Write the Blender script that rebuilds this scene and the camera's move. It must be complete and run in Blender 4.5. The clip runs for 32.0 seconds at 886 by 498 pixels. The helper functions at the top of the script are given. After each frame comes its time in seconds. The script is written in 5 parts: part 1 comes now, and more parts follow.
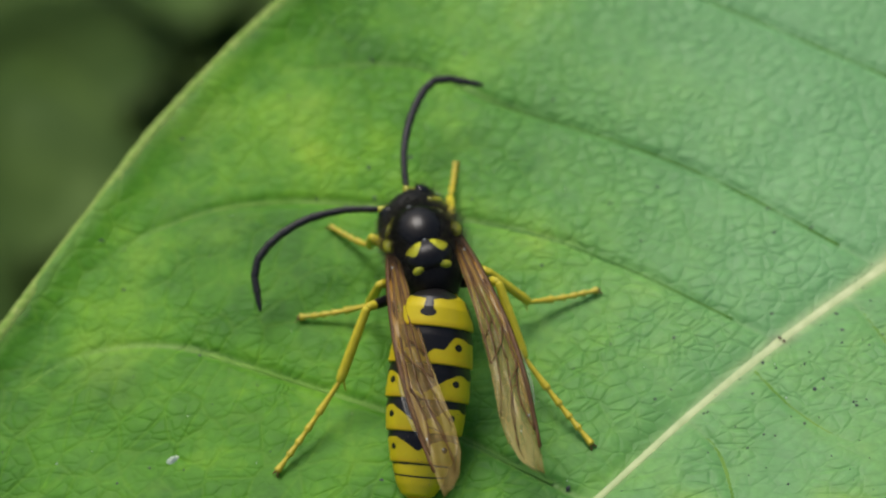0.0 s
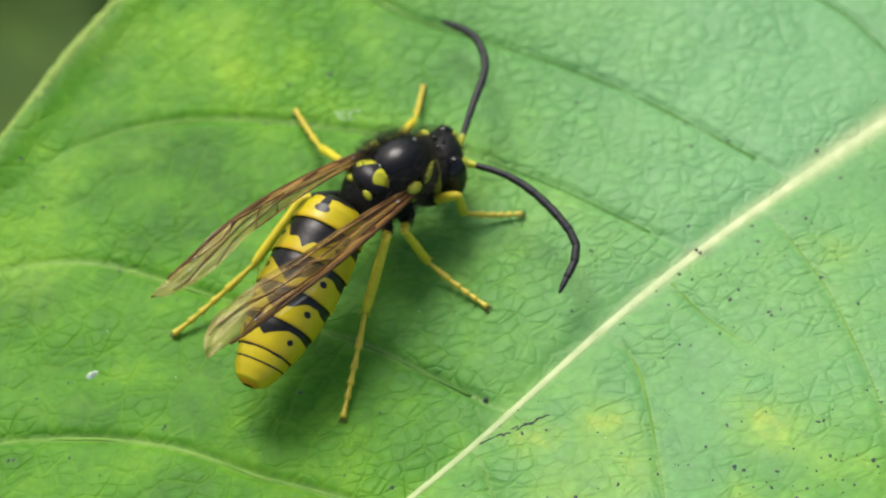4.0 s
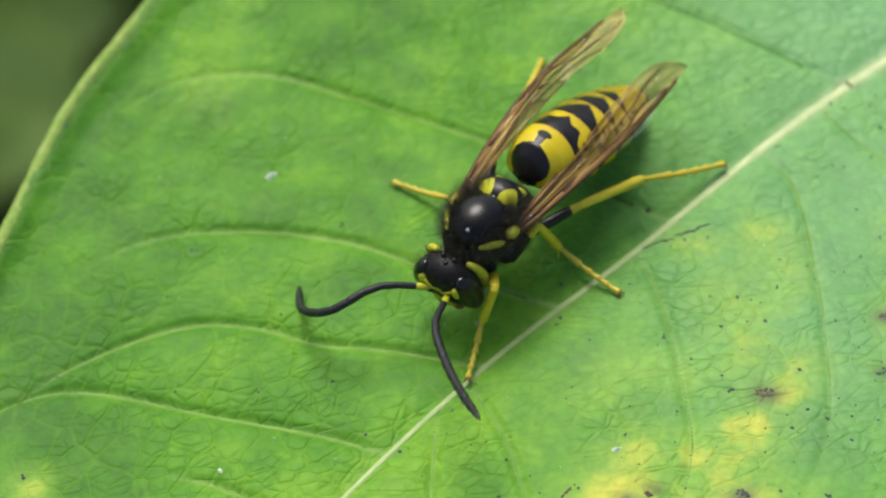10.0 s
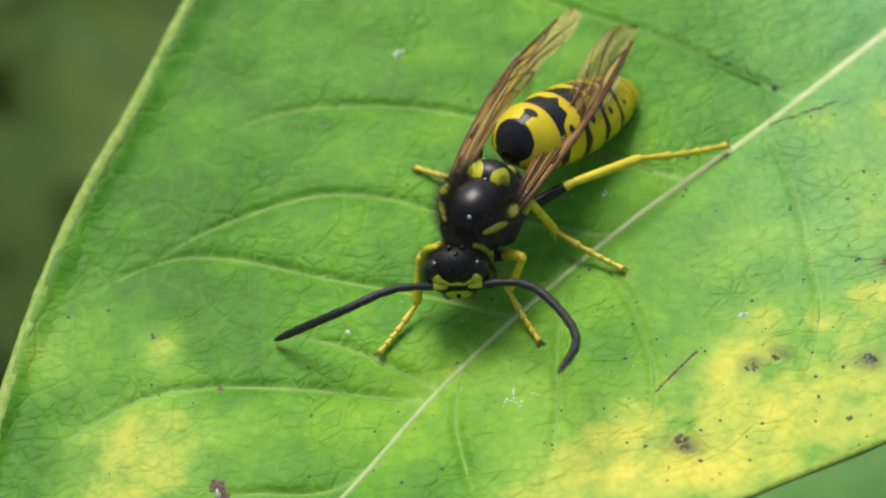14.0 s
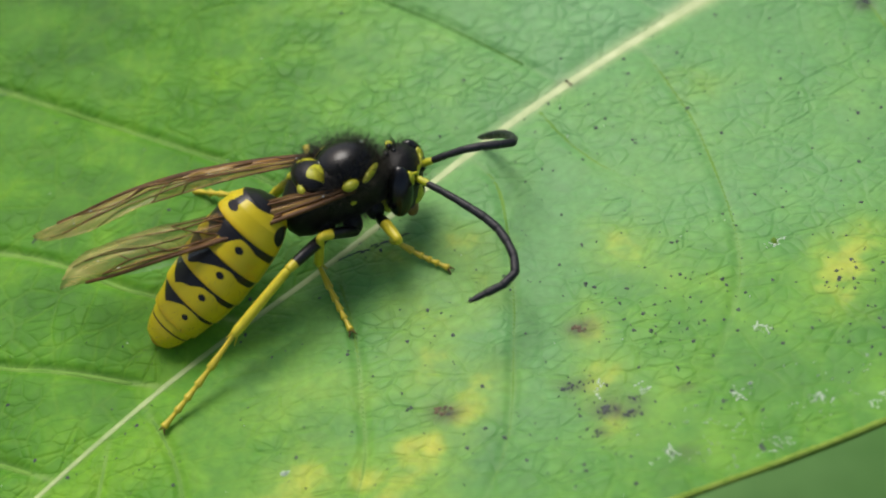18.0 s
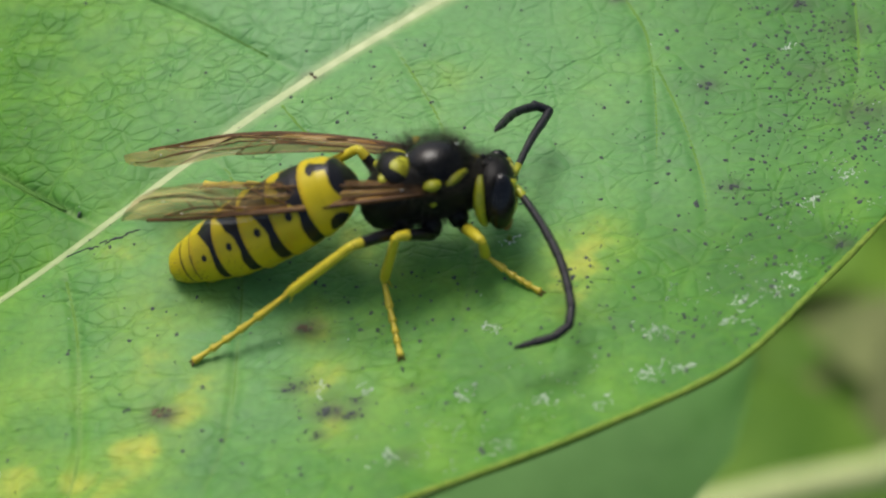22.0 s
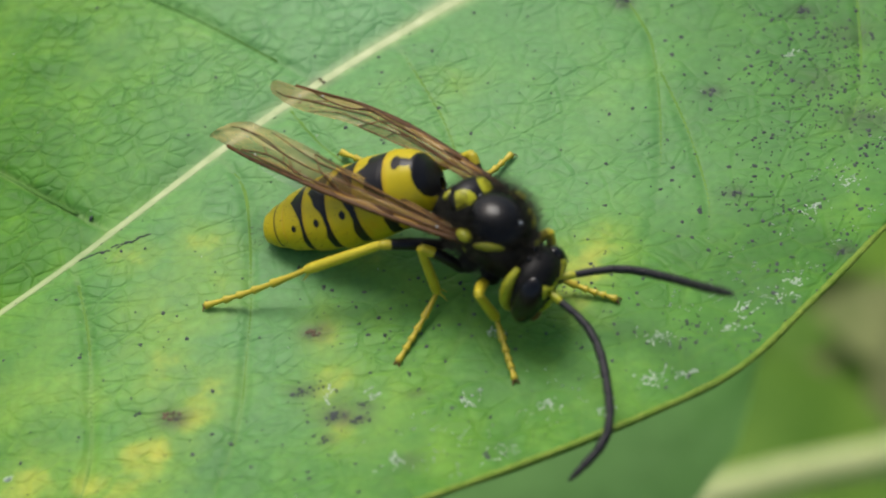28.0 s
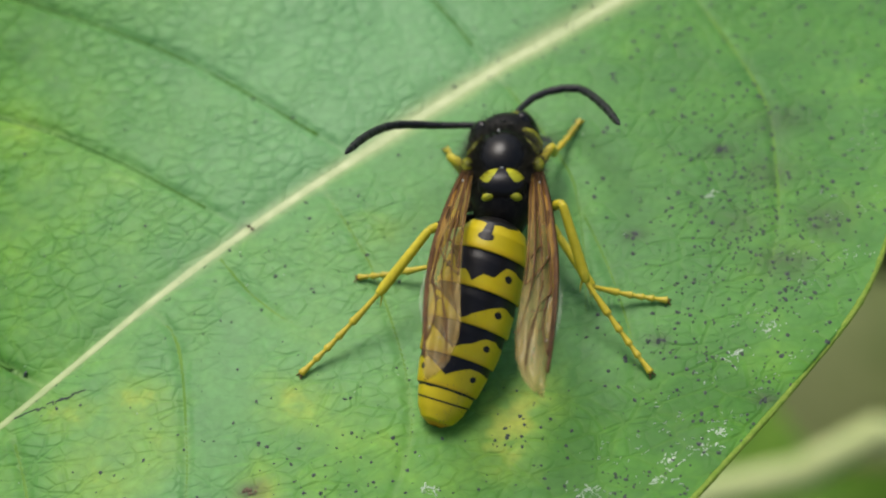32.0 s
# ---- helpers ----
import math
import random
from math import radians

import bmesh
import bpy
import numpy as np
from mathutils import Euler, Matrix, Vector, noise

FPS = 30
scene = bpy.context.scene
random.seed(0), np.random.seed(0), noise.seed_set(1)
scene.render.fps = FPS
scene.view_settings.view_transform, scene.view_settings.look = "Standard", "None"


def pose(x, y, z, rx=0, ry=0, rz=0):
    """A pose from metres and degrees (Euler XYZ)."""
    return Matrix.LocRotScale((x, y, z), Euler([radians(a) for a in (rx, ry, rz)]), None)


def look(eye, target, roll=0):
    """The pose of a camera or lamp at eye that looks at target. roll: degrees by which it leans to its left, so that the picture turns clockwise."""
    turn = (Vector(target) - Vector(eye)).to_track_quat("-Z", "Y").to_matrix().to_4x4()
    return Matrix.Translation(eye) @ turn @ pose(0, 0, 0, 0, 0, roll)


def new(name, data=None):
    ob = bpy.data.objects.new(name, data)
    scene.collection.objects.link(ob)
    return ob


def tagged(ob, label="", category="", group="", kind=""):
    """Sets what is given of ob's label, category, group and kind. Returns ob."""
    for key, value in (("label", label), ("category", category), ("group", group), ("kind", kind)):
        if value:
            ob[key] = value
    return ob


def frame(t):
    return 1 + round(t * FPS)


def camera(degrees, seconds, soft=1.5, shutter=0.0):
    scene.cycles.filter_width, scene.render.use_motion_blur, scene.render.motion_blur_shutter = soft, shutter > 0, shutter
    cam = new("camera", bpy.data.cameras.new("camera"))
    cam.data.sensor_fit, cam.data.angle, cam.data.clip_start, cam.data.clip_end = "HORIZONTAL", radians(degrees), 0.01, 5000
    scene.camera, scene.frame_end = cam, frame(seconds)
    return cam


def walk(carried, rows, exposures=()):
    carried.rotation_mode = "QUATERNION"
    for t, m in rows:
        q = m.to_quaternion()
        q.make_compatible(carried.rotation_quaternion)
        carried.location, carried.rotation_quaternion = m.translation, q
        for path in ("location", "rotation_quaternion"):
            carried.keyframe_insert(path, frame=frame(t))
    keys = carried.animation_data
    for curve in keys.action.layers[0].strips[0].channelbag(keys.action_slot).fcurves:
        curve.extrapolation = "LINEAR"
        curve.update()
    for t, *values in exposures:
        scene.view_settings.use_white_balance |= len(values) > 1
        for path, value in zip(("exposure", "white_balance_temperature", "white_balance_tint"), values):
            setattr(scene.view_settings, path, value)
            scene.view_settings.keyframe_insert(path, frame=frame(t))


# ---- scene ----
CM = 0.01            # the plan below is in centimetres
TOP = 0.60           # height of the leaf over the ground

# ---- camera ----
cam = camera(22, 32.0, soft=2.1)
cam.data.dof.use_dof = True
cam.data.dof.focus_distance = 0.1015
cam.data.dof.aperture_fstop = 40.0
PATH = (
    (0.0, pose(-0.01479, -0.05922, 0.68847, 37.104, 5.262, -6.857)),
    (0.5, pose(-0.01490, -0.06015, 0.68819, 37.598, 6.330, -6.526)),
    (1.0, pose(-0.01770, -0.06110, 0.68725, 37.701, 5.802, -6.038)),
    (1.5, pose(-0.01693, -0.06168, 0.68671, 37.453, 7.547, -4.807)),
    (2.0, pose(-0.01628, -0.06209, 0.68707, 38.374, 8.091, -4.129)),
    (2.5, pose(-0.01471, -0.06264, 0.68613, 39.087, 7.781, -3.650)),
    (3.0, pose(-0.01613, -0.06196, 0.68737, 37.059, 4.793, -6.203)),
    (3.5, pose(-0.01525, -0.06189, 0.68658, 36.065, 4.426, -7.237)),
    (4.0, pose(-0.01329, -0.06128, 0.68746, 35.936, 4.584, -7.759)),
    (4.5, pose(-0.01164, -0.06157, 0.68806, 35.481, 4.234, -8.418)),
    (6.5, pose(-0.00653, -0.06543, 0.68797, 35.643, 4.689, -7.181)),
    (7.0, pose(-0.00631, -0.06598, 0.68687, 35.456, 4.781, -6.688)),
    (7.5, pose(-0.01168, -0.06727, 0.68754, 35.939, 4.263, -7.018)),
    (8.0, pose(-0.01574, -0.06803, 0.68616, 37.016, 3.779, -6.584)),
    (8.5, pose(-0.01737, -0.06812, 0.68558, 36.692, 3.609, -6.404)),
    (9.0, pose(-0.02033, -0.06765, 0.68746, 36.163, 3.092, -6.549)),
    (9.5, pose(-0.02136, -0.07026, 0.68630, 37.437, 3.239, -6.052)),
    (10.0, pose(-0.02437, -0.07214, 0.68590, 37.125, 2.577, -6.430)),
    (10.5, pose(-0.02442, -0.07358, 0.68445, 37.932, 3.224, -5.355)),
    (11.0, pose(-0.02344, -0.07521, 0.68455, 37.671, 3.563, -4.728)),
    (11.5, pose(-0.02169, -0.07394, 0.68526, 37.094, 2.809, -5.079)),
    (12.0, pose(-0.02331, -0.07335, 0.68494, 36.651, 2.542, -5.841)),
    (12.5, pose(-0.02365, -0.07525, 0.68359, 37.264, 3.677, -5.061)),
    (13.0, pose(-0.02419, -0.07535, 0.68314, 36.979, 3.438, -5.229)),
    (13.5, pose(-0.02630, -0.07600, 0.68355, 37.695, 3.639, -4.807)),
    (14.0, pose(-0.02734, -0.07798, 0.68227, 37.802, 3.676, -4.567)),
    (14.5, pose(-0.02384, -0.07687, 0.68355, 37.416, 3.789, -4.498)),
    (15.0, pose(-0.02065, -0.07522, 0.68415, 36.267, 3.474, -5.187)),
    (15.5, pose(-0.01555, -0.07308, 0.68302, 36.836, 3.913, -4.967)),
    (17.5, pose(-0.00776, -0.06985, 0.68327, 36.411, 5.140, -5.396)),
    (18.0, pose(-0.00453, -0.07018, 0.68250, 36.413, 5.604, -5.525)),
    (18.5, pose(-0.00289, -0.07007, 0.68232, 36.060, 5.620, -5.866)),
    (19.0, pose(0.00099, -0.06867, 0.68317, 35.739, 6.084, -5.721)),
    (19.5, pose(0.00165, -0.06950, 0.68295, 35.714, 6.080, -6.436)),
    (20.0, pose(0.00092, -0.07016, 0.68212, 35.186, 5.328, -6.887)),
    (20.5, pose(0.00314, -0.06935, 0.68322, 34.940, 5.702, -6.273)),
    (21.0, pose(0.00306, -0.06947, 0.68212, 34.978, 5.343, -6.539)),
    (21.5, pose(0.00501, -0.06909, 0.68093, 35.541, 4.895, -6.285)),
    (22.0, pose(0.00493, -0.06951, 0.67944, 36.297, 4.449, -6.150)),
    (22.5, pose(0.00769, -0.06832, 0.68240, 35.280, 4.605, -6.348)),
    (23.0, pose(0.01023, -0.06700, 0.68499, 34.978, 5.301, -6.225)),
    (23.5, pose(0.00737, -0.06782, 0.68384, 35.215, 5.130, -6.249)),
    (24.0, pose(0.00622, -0.06862, 0.68218, 35.390, 5.213, -6.053)),
    (24.5, pose(0.00630, -0.06891, 0.68190, 35.613, 4.890, -5.898)),
    (25.0, pose(0.00659, -0.06780, 0.68336, 34.880, 4.941, -6.070)),
    (25.5, pose(0.00519, -0.06840, 0.68299, 35.084, 4.701, -6.259)),
    (27.5, pose(0.00531, -0.06886, 0.68130, 35.673, 4.487, -5.943)),
    (28.0, pose(0.00527, -0.06915, 0.68142, 35.596, 4.583, -5.913)),
    (28.5, pose(0.00542, -0.06862, 0.68227, 35.306, 4.772, -5.764)),
    (29.0, pose(0.00636, -0.06838, 0.68278, 35.422, 4.872, -5.778)),
    (29.5, pose(0.00678, -0.06829, 0.68281, 35.545, 4.493, -6.021)),
    (30.0, pose(0.00788, -0.06839, 0.68241, 36.024, 4.372, -5.764)),
    (30.5, pose(0.00613, -0.06885, 0.68095, 35.970, 3.918, -5.864)),
    (31.0, pose(0.00590, -0.06691, 0.68187, 37.165, 3.049, -6.072)),
    (31.5, pose(0.00409, -0.06521, 0.68396, 36.091, 2.664, -7.389)),
    (32.0, pose(0.00529, -0.06279, 0.68818, 34.225, 3.188, -8.203)),
)

walk(cam, PATH, exposures=((0.0, 0.24), (1.0, 0.60), (2.3, 0.64), (3.2, 0.72), (4.5, 0.74), (7.0, 0.60), (9.0, 0.70), (14.0, 0.70), (15.5, 0.60), (17.5, 0.42), (20.0, 0.31), (25.0, 0.28), (32.0, 0.30)))

# ---- light: bright overcast sky ----
world = bpy.data.worlds.new("overcast")
world.use_nodes = True
scene.world = world
wn = world.node_tree.nodes
wl = world.node_tree.links
sky = wn.new("ShaderNodeTexSky")
sky.sky_type = "NISHITA"
sky.sun_disc = False
sky.sun_elevation, sky.sun_rotation = radians(58), radians(-20)
sky.air_density, sky.dust_density, sky.ozone_density = 1.0, 4.0, 0.6
wn["Background"].inputs["Strength"].default_value = 0.105
wl.new(sky.outputs[0], wn["Background"].inputs["Color"])
sun_data = bpy.data.lights.new("sun", "SUN")
sun_data.energy, sun_data.angle, sun_data.color = 1.9, radians(26), (1.0, 0.97, 0.92)
sun = new("sun", sun_data)
sun.matrix_world = look((-0.14, 0.72, 1.9), (0, 0, TOP))


# ---- materials ----
def material(name):
    m = bpy.data.materials.new(name)
    m.use_nodes = True
    nt = m.node_tree
    return m, nt, nt.nodes["Principled BSDF"]


def nd(nt, kind, **values):
    n = nt.nodes.new("ShaderNode" + kind)
    for key, value in values.items():
        n.inputs[key.replace("_", " ")].default_value = value
    return n


def ramp(nt, source, stops):
    r = nt.nodes.new("ShaderNodeValToRGB")
    el = r.color_ramp.elements
    while len(el) < len(stops):
        el.new(0.5)
    for e, (p, c) in zip(el, stops):
        e.position, e.color = p, (*c, 1)
    nt.links.new(source, r.inputs[0])
    return r


def mixed(nt, fac, a, b, mode="MIX"):
    """Colour mix; each of fac, a, b is a socket or a value."""
    m = nt.nodes.new("ShaderNodeMix")
    m.data_type, m.blend_type = "RGBA", mode
    for socket, value in ((m.inputs[0], fac), (m.inputs[6], a), (m.inputs[7], b)):
        if isinstance(value, (int, float)):
            socket.default_value = value
        elif isinstance(value, tuple):
            socket.default_value = (*value, 1)
        else:
            nt.links.new(value, socket)
    return m.outputs[2]


def maths(nt, op, a, b=0.0):
    m = nt.nodes.new("ShaderNodeMath")
    m.operation = op
    for socket, value in ((m.inputs[0], a), (m.inputs[1], b)):
        if isinstance(value, (int, float)):
            socket.default_value = value
        else:
            nt.links.new(value, socket)
    return m.outputs[0]


def simple(name, dark, light, rough=0.5, scale=800.0, bump=0.0, coat=0.0, spec=0.5, sss=0.0):
    """A mottled surface between two colours, with grain at two sizes."""
    m, nt, p = material(name)
    tc = nt.nodes.new("ShaderNodeTexCoord")
    a = nd(nt, "TexNoise", Scale=scale, Detail=5.0)
    b = nd(nt, "TexNoise", Scale=scale * 5.3, Detail=3.0)
    nt.links.new(tc.outputs["Object"], a.inputs["Vector"])
    nt.links.new(tc.outputs["Object"], b.inputs["Vector"])
    f = maths(nt, "ADD", maths(nt, "MULTIPLY", a.outputs[0], 0.65), maths(nt, "MULTIPLY", b.outputs[0], 0.35))
    r = ramp(nt, f, ((0.34, dark), (0.66, light)))
    nt.links.new(r.outputs[0], p.inputs["Base Color"])
    p.inputs["Roughness"].default_value = rough
    p.inputs["Specular IOR Level"].default_value = spec
    p.inputs["Coat Weight"].default_value = coat
    p.inputs["Coat Roughness"].default_value = 0.12
    if bump:
        bn = nd(nt, "Bump", Strength=0.6, Distance=bump)
        nt.links.new(b.outputs[0], bn.inputs["Height"])
        nt.links.new(bn.outputs[0], p.inputs["Normal"])
    return m


def leaf_material():
    m, nt, p = material("leaf green")
    L = nt.links
    tc = nt.nodes.new("ShaderNodeTexCoord")
    ob = tc.outputs["Object"]
    warp = nd(nt, "TexNoise", Scale=420.0, Detail=1.0)
    L.new(ob, warp.inputs["Vector"])
    wob = nt.nodes.new("ShaderNodeVectorMath")
    wob.operation = "MULTIPLY_ADD"
    L.new(warp.outputs[1], wob.inputs[0])
    wob.inputs[1].default_value = (0.00034, 0.00034, 0.0)
    L.new(ob, wob.inputs[2])
    flat = nt.nodes.new("ShaderNodeVectorMath")
    flat.operation = "MULTIPLY"
    L.new(wob.outputs[0], flat.inputs[0])
    flat.inputs[1].default_value = (0.80, 1.15, 0)
    # the ladder of cross veins: places across and along the side veins of each half
    weave = nt.nodes.new("ShaderNodeAttribute")
    weave.attribute_name = "weave"
    rungs = nt.nodes.new("ShaderNodeVectorMath")
    rungs.operation = "MULTIPLY_ADD"
    L.new(warp.outputs[1], rungs.inputs[0])
    rungs.inputs[1].default_value = (0.0005, 0.0005, 0.0)
    L.new(weave.outputs["Vector"], rungs.inputs[2])

    def net(scale, width, places):
        """Cells with a groove of the given width round each, 0 in the groove and 1 on the cell."""
        v = nt.nodes.new("ShaderNodeTexVoronoi")
        v.feature = "DISTANCE_TO_EDGE"
        v.inputs["Scale"].default_value = scale
        L.new(places.outputs[0], v.inputs["Vector"])
        out = []
        for w in width:
            r = nd(nt, "MapRange", From_Max=w)
            r.interpolation_type = "SMOOTHSTEP"
            L.new(v.outputs["Distance"], r.inputs[0])
            out.append(r.outputs[0])
        return out
    big_line, big_dome = net(600.0, (0.085, 0.5), rungs)
    small_line, small_dome = net(1350.0, (0.13, 0.5), flat)
    # fields of darker and yellower green, then the painted sky sheen
    n1 = nd(nt, "TexNoise", Scale=110.0, Detail=3.0, Roughness=0.55)
    n2 = nd(nt, "TexNoise", Scale=420.0, Detail=4.0, Roughness=0.6)
    n3 = nd(nt, "TexNoise", Scale=3200.0, Detail=3.0)
    n4 = nd(nt, "TexNoise", Scale=260.0, Detail=2.0)
    for n in (n1, n2, n3, n4):
        L.new(ob, n.inputs["Vector"])
    tone = nt.nodes.new("ShaderNodeAttribute")
    tone.attribute_name = "tone"
    sep = nt.nodes.new("ShaderNodeSeparateColor")
    L.new(tone.outputs["Color"], sep.inputs[0])
    f = maths(nt, "ADD", maths(nt, "MULTIPLY", n1.outputs[0], 0.52), maths(nt, "MULTIPLY", n2.outputs[0], 0.48))
    f = maths(nt, "ADD", f, maths(nt, "MULTIPLY", sep.outputs[1], 0.08))
    green = ramp(nt, f, ((0.32, (0.044, 0.160, 0.010)), (0.47, (0.082, 0.245, 0.016)), (0.60, (0.150, 0.340, 0.022)), (0.74, (0.27, 0.43, 0.034))))
    # pale bluish green puts the sky's sheen on the blade into its colour
    sheen = mixed(nt, sep.outputs[2], green.outputs[0], (0.148, 0.345, 0.130))
    # yellowed areas, broken up by the net of veins and by noise
    y = maths(nt, "MULTIPLY", sep.outputs[0], maths(nt, "ADD", -0.25, maths(nt, "MULTIPLY", n2.outputs[0], 2.4)))
    yr = nd(nt, "MapRange", From_Min=0.36, From_Max=1.05)
    L.new(y, yr.inputs[0])
    lime = nd(nt, "MapRange", From_Min=0.05, From_Max=0.5, To_Max=0.8)
    L.new(y, lime.inputs[0])
    col = mixed(nt, lime.outputs[0], sheen, (0.22, 0.385, 0.052))
    col = mixed(nt, yr.outputs[0], col, (0.57, 0.54, 0.075))
    pale = nt.nodes.new("ShaderNodeAttribute")
    pale.attribute_name = "pale"
    psep = nt.nodes.new("ShaderNodeSeparateColor")
    L.new(pale.outputs["Color"], psep.inputs[0])
    col = mixed(nt, psep.outputs[0], col, (0.48, 0.54, 0.25))
    # the net of pale veinlets, plainest where the blade is thin, towards the tip and the edge
    thin = maths(nt, "SUBTRACT", 0.62, sep.outputs[2])
    vein = maths(nt, "MULTIPLY", maths(nt, "SUBTRACT", 1.0, big_line), maths(nt, "MULTIPLY", thin, 0.20))
    col = mixed(nt, vein, col, (0.20, 0.36, 0.030))
    # crease shade put into the colour: cell rims darker, domes lighter
    cell = nd(nt, "MapRange", To_Min=0.94, To_Max=1.04)
    L.new(small_dome, cell.inputs[0])
    col = mixed(nt, 1.0, col, cell.outputs[0], "MULTIPLY")
    stain = maths(nt, "MULTIPLY", psep.outputs[1], maths(nt, "ADD", 0.1, maths(nt, "MULTIPLY", n3.outputs[0], 1.8)))
    col = mixed(nt, stain, col, (0.050, 0.044, 0.040))
    grain = ramp(nt, n3.outputs[0], ((0.35, (0.88, 0.88, 0.88)), (0.65, (1.0, 1.0, 1.0))))
    col = mixed(nt, 1.0, col, grain.outputs[0], "MULTIPLY")
    L.new(col, p.inputs["Base Color"])
    rr = nd(nt, "MapRange", To_Min=0.40, To_Max=0.58)
    L.new(n2.outputs[0], rr.inputs[0])
    L.new(rr.outputs[0], p.inputs["Roughness"])
    # real gloss rises with the painted sheen
    L.new(maths(nt, "ADD", 0.11, maths(nt, "MULTIPLY", sep.outputs[2], 0.18)), p.inputs["Specular IOR Level"])
    # grooves that come and go, and low domes between them
    deep = nd(nt, "MapRange", From_Min=0.34, From_Max=0.64, To_Min=0.15)
    L.new(n4.outputs[0], deep.inputs[0])
    h = maths(nt, "MULTIPLY", small_line, deep.outputs[0])
    rough_part = maths(nt, "ADD", 0.30, psep.outputs[2])
    h = maths(nt, "ADD", maths(nt, "MULTIPLY", h, 0.52), maths(nt, "MULTIPLY", small_dome, 0.34))
    h = maths(nt, "MULTIPLY", h, rough_part)
    h = maths(nt, "ADD", h, maths(nt, "MULTIPLY", maths(nt, "MULTIPLY", big_line, deep.outputs[0]), 0.46))
    h = maths(nt, "ADD", h, maths(nt, "MULTIPLY", big_dome, 0.22))
    h = maths(nt, "ADD", h, maths(nt, "MULTIPLY", n2.outputs[0], 0.18))
    h = maths(nt, "ADD", h, maths(nt, "MULTIPLY", n3.outputs[0], 0.07))
    bn = nd(nt, "Bump", Strength=0.64, Distance=0.00012)
    L.new(h, bn.inputs["Height"])
    L.new(bn.outputs[0], p.inputs["Normal"])
    return m


def shell_material(name, dark=(0.006, 0.005, 0.005), bright=(0.55, 0.435, 0.007), rough=0.38):
    """Insect cuticle: the attribute 'mark' says where it is yellow, 'tint' where the yellow turns orange."""
    m, nt, p = material(name)
    L = nt.links
    a = nt.nodes.new("ShaderNodeAttribute")
    a.attribute_name = "mark"
    sep = nt.nodes.new("ShaderNodeSeparateColor")
    L.new(a.outputs["Color"], sep.inputs[0])
    tc = nt.nodes.new("ShaderNodeTexCoord")
    n = nd(nt, "TexNoise", Scale=900.0, Detail=4.0)
    n2 = nd(nt, "TexNoise", Scale=6500.0, Detail=2.0)
    L.new(tc.outputs["Object"], n.inputs["Vector"])
    L.new(tc.outputs["Object"], n2.inputs["Vector"])
    yr = ramp(nt, n.outputs[0], ((0.3, tuple(c * 0.82 for c in bright)), (0.7, bright)))
    yc = mixed(nt, sep.outputs[1], yr.outputs[0], (0.50, 0.23, 0.006))
    step = nd(nt, "MapRange", From_Min=0.35, From_Max=0.65)
    step.interpolation_type = "SMOOTHSTEP"
    L.new(sep.outputs[0], step.inputs[0])
    L.new(mixed(nt, step.outputs[0], dark, yc), p.inputs["Base Color"])
    p.inputs["Roughness"].default_value = rough
    p.inputs["Specular IOR Level"].default_value = 0.34
    bn = nd(nt, "Bump", Strength=0.35, Distance=0.00002)
    L.new(n2.outputs[0], bn.inputs["Height"])
    L.new(bn.outputs[0], p.inputs["Normal"])
    return m


def wing_material():
    m, nt, p = material("amber wing membrane")
    L = nt.links
    tc = nt.nodes.new("ShaderNodeTexCoord")
    n = nd(nt, "TexNoise", Scale=900.0, Detail=4.0)
    n.inputs["Distortion"].default_value = 0.6
    streak = nt.nodes.new("ShaderNodeVectorMath")
    streak.operation = "MULTIPLY"
    L.new(tc.outputs["Object"], streak.inputs[0])
    streak.inputs[1].default_value = (0.16, 1.5, 1)
    L.new(streak.outputs[0], n.inputs["Vector"])
    a = nt.nodes.new("ShaderNodeAttribute")
    a.attribute_name = "mark"
    sep = nt.nodes.new("ShaderNodeSeparateColor")
    L.new(a.outputs["Color"], sep.inputs[0])
    # the lighter streaks put lengthwise highlights into the membrane's brown
    base = ramp(nt, n.outputs[0], ((0.36, (0.17, 0.105, 0.024)), (0.64, (0.44, 0.33, 0.12))))
    L.new(mixed(nt, sep.outputs[0], base.outputs[0], (0.27, 0.138, 0.022)), p.inputs["Base Color"])
    al = maths(nt, "ADD", 0.58, maths(nt, "MULTIPLY", sep.outputs[0], 0.36))
    L.new(al, p.inputs["Alpha"])
    p.inputs["Roughness"].default_value = 0.22
    p.inputs["Specular IOR Level"].default_value = 0.16
    bn = nd(nt, "Bump", Strength=0.8, Distance=0.00008)
    L.new(n.outputs[0], bn.inputs["Height"])
    L.new(bn.outputs[0], p.inputs["Normal"])
    return m


def rib_material(name, low, high, shine=0.5):
    """A rib whose colour runs between two pairs of tones by the attribute 'tone'."""
    m, nt, p = material(name)
    p.inputs["Specular IOR Level"].default_value = shine
    a = nt.nodes.new("ShaderNodeAttribute")
    a.attribute_name = "tone"
    tc = nt.nodes.new("ShaderNodeTexCoord")
    n = nd(nt, "TexNoise", Scale=900.0, Detail=5.0)
    nt.links.new(tc.outputs["Object"], n.inputs["Vector"])
    lo = ramp(nt, n.outputs[0], ((0.35, low[0]), (0.65, low[1])))
    hi = ramp(nt, n.outputs[0], ((0.35, high[0]), (0.65, high[1])))
    nt.links.new(mixed(nt, a.outputs["Fac"], lo.outputs[0], hi.outputs[0]), p.inputs["Base Color"])
    p.inputs["Roughness"].default_value = 0.5
    bn = nd(nt, "Bump", Strength=0.5, Distance=0.00008)
    nt.links.new(n.outputs[0], bn.inputs["Height"])
    nt.links.new(bn.outputs[0], p.inputs["Normal"])
    return m


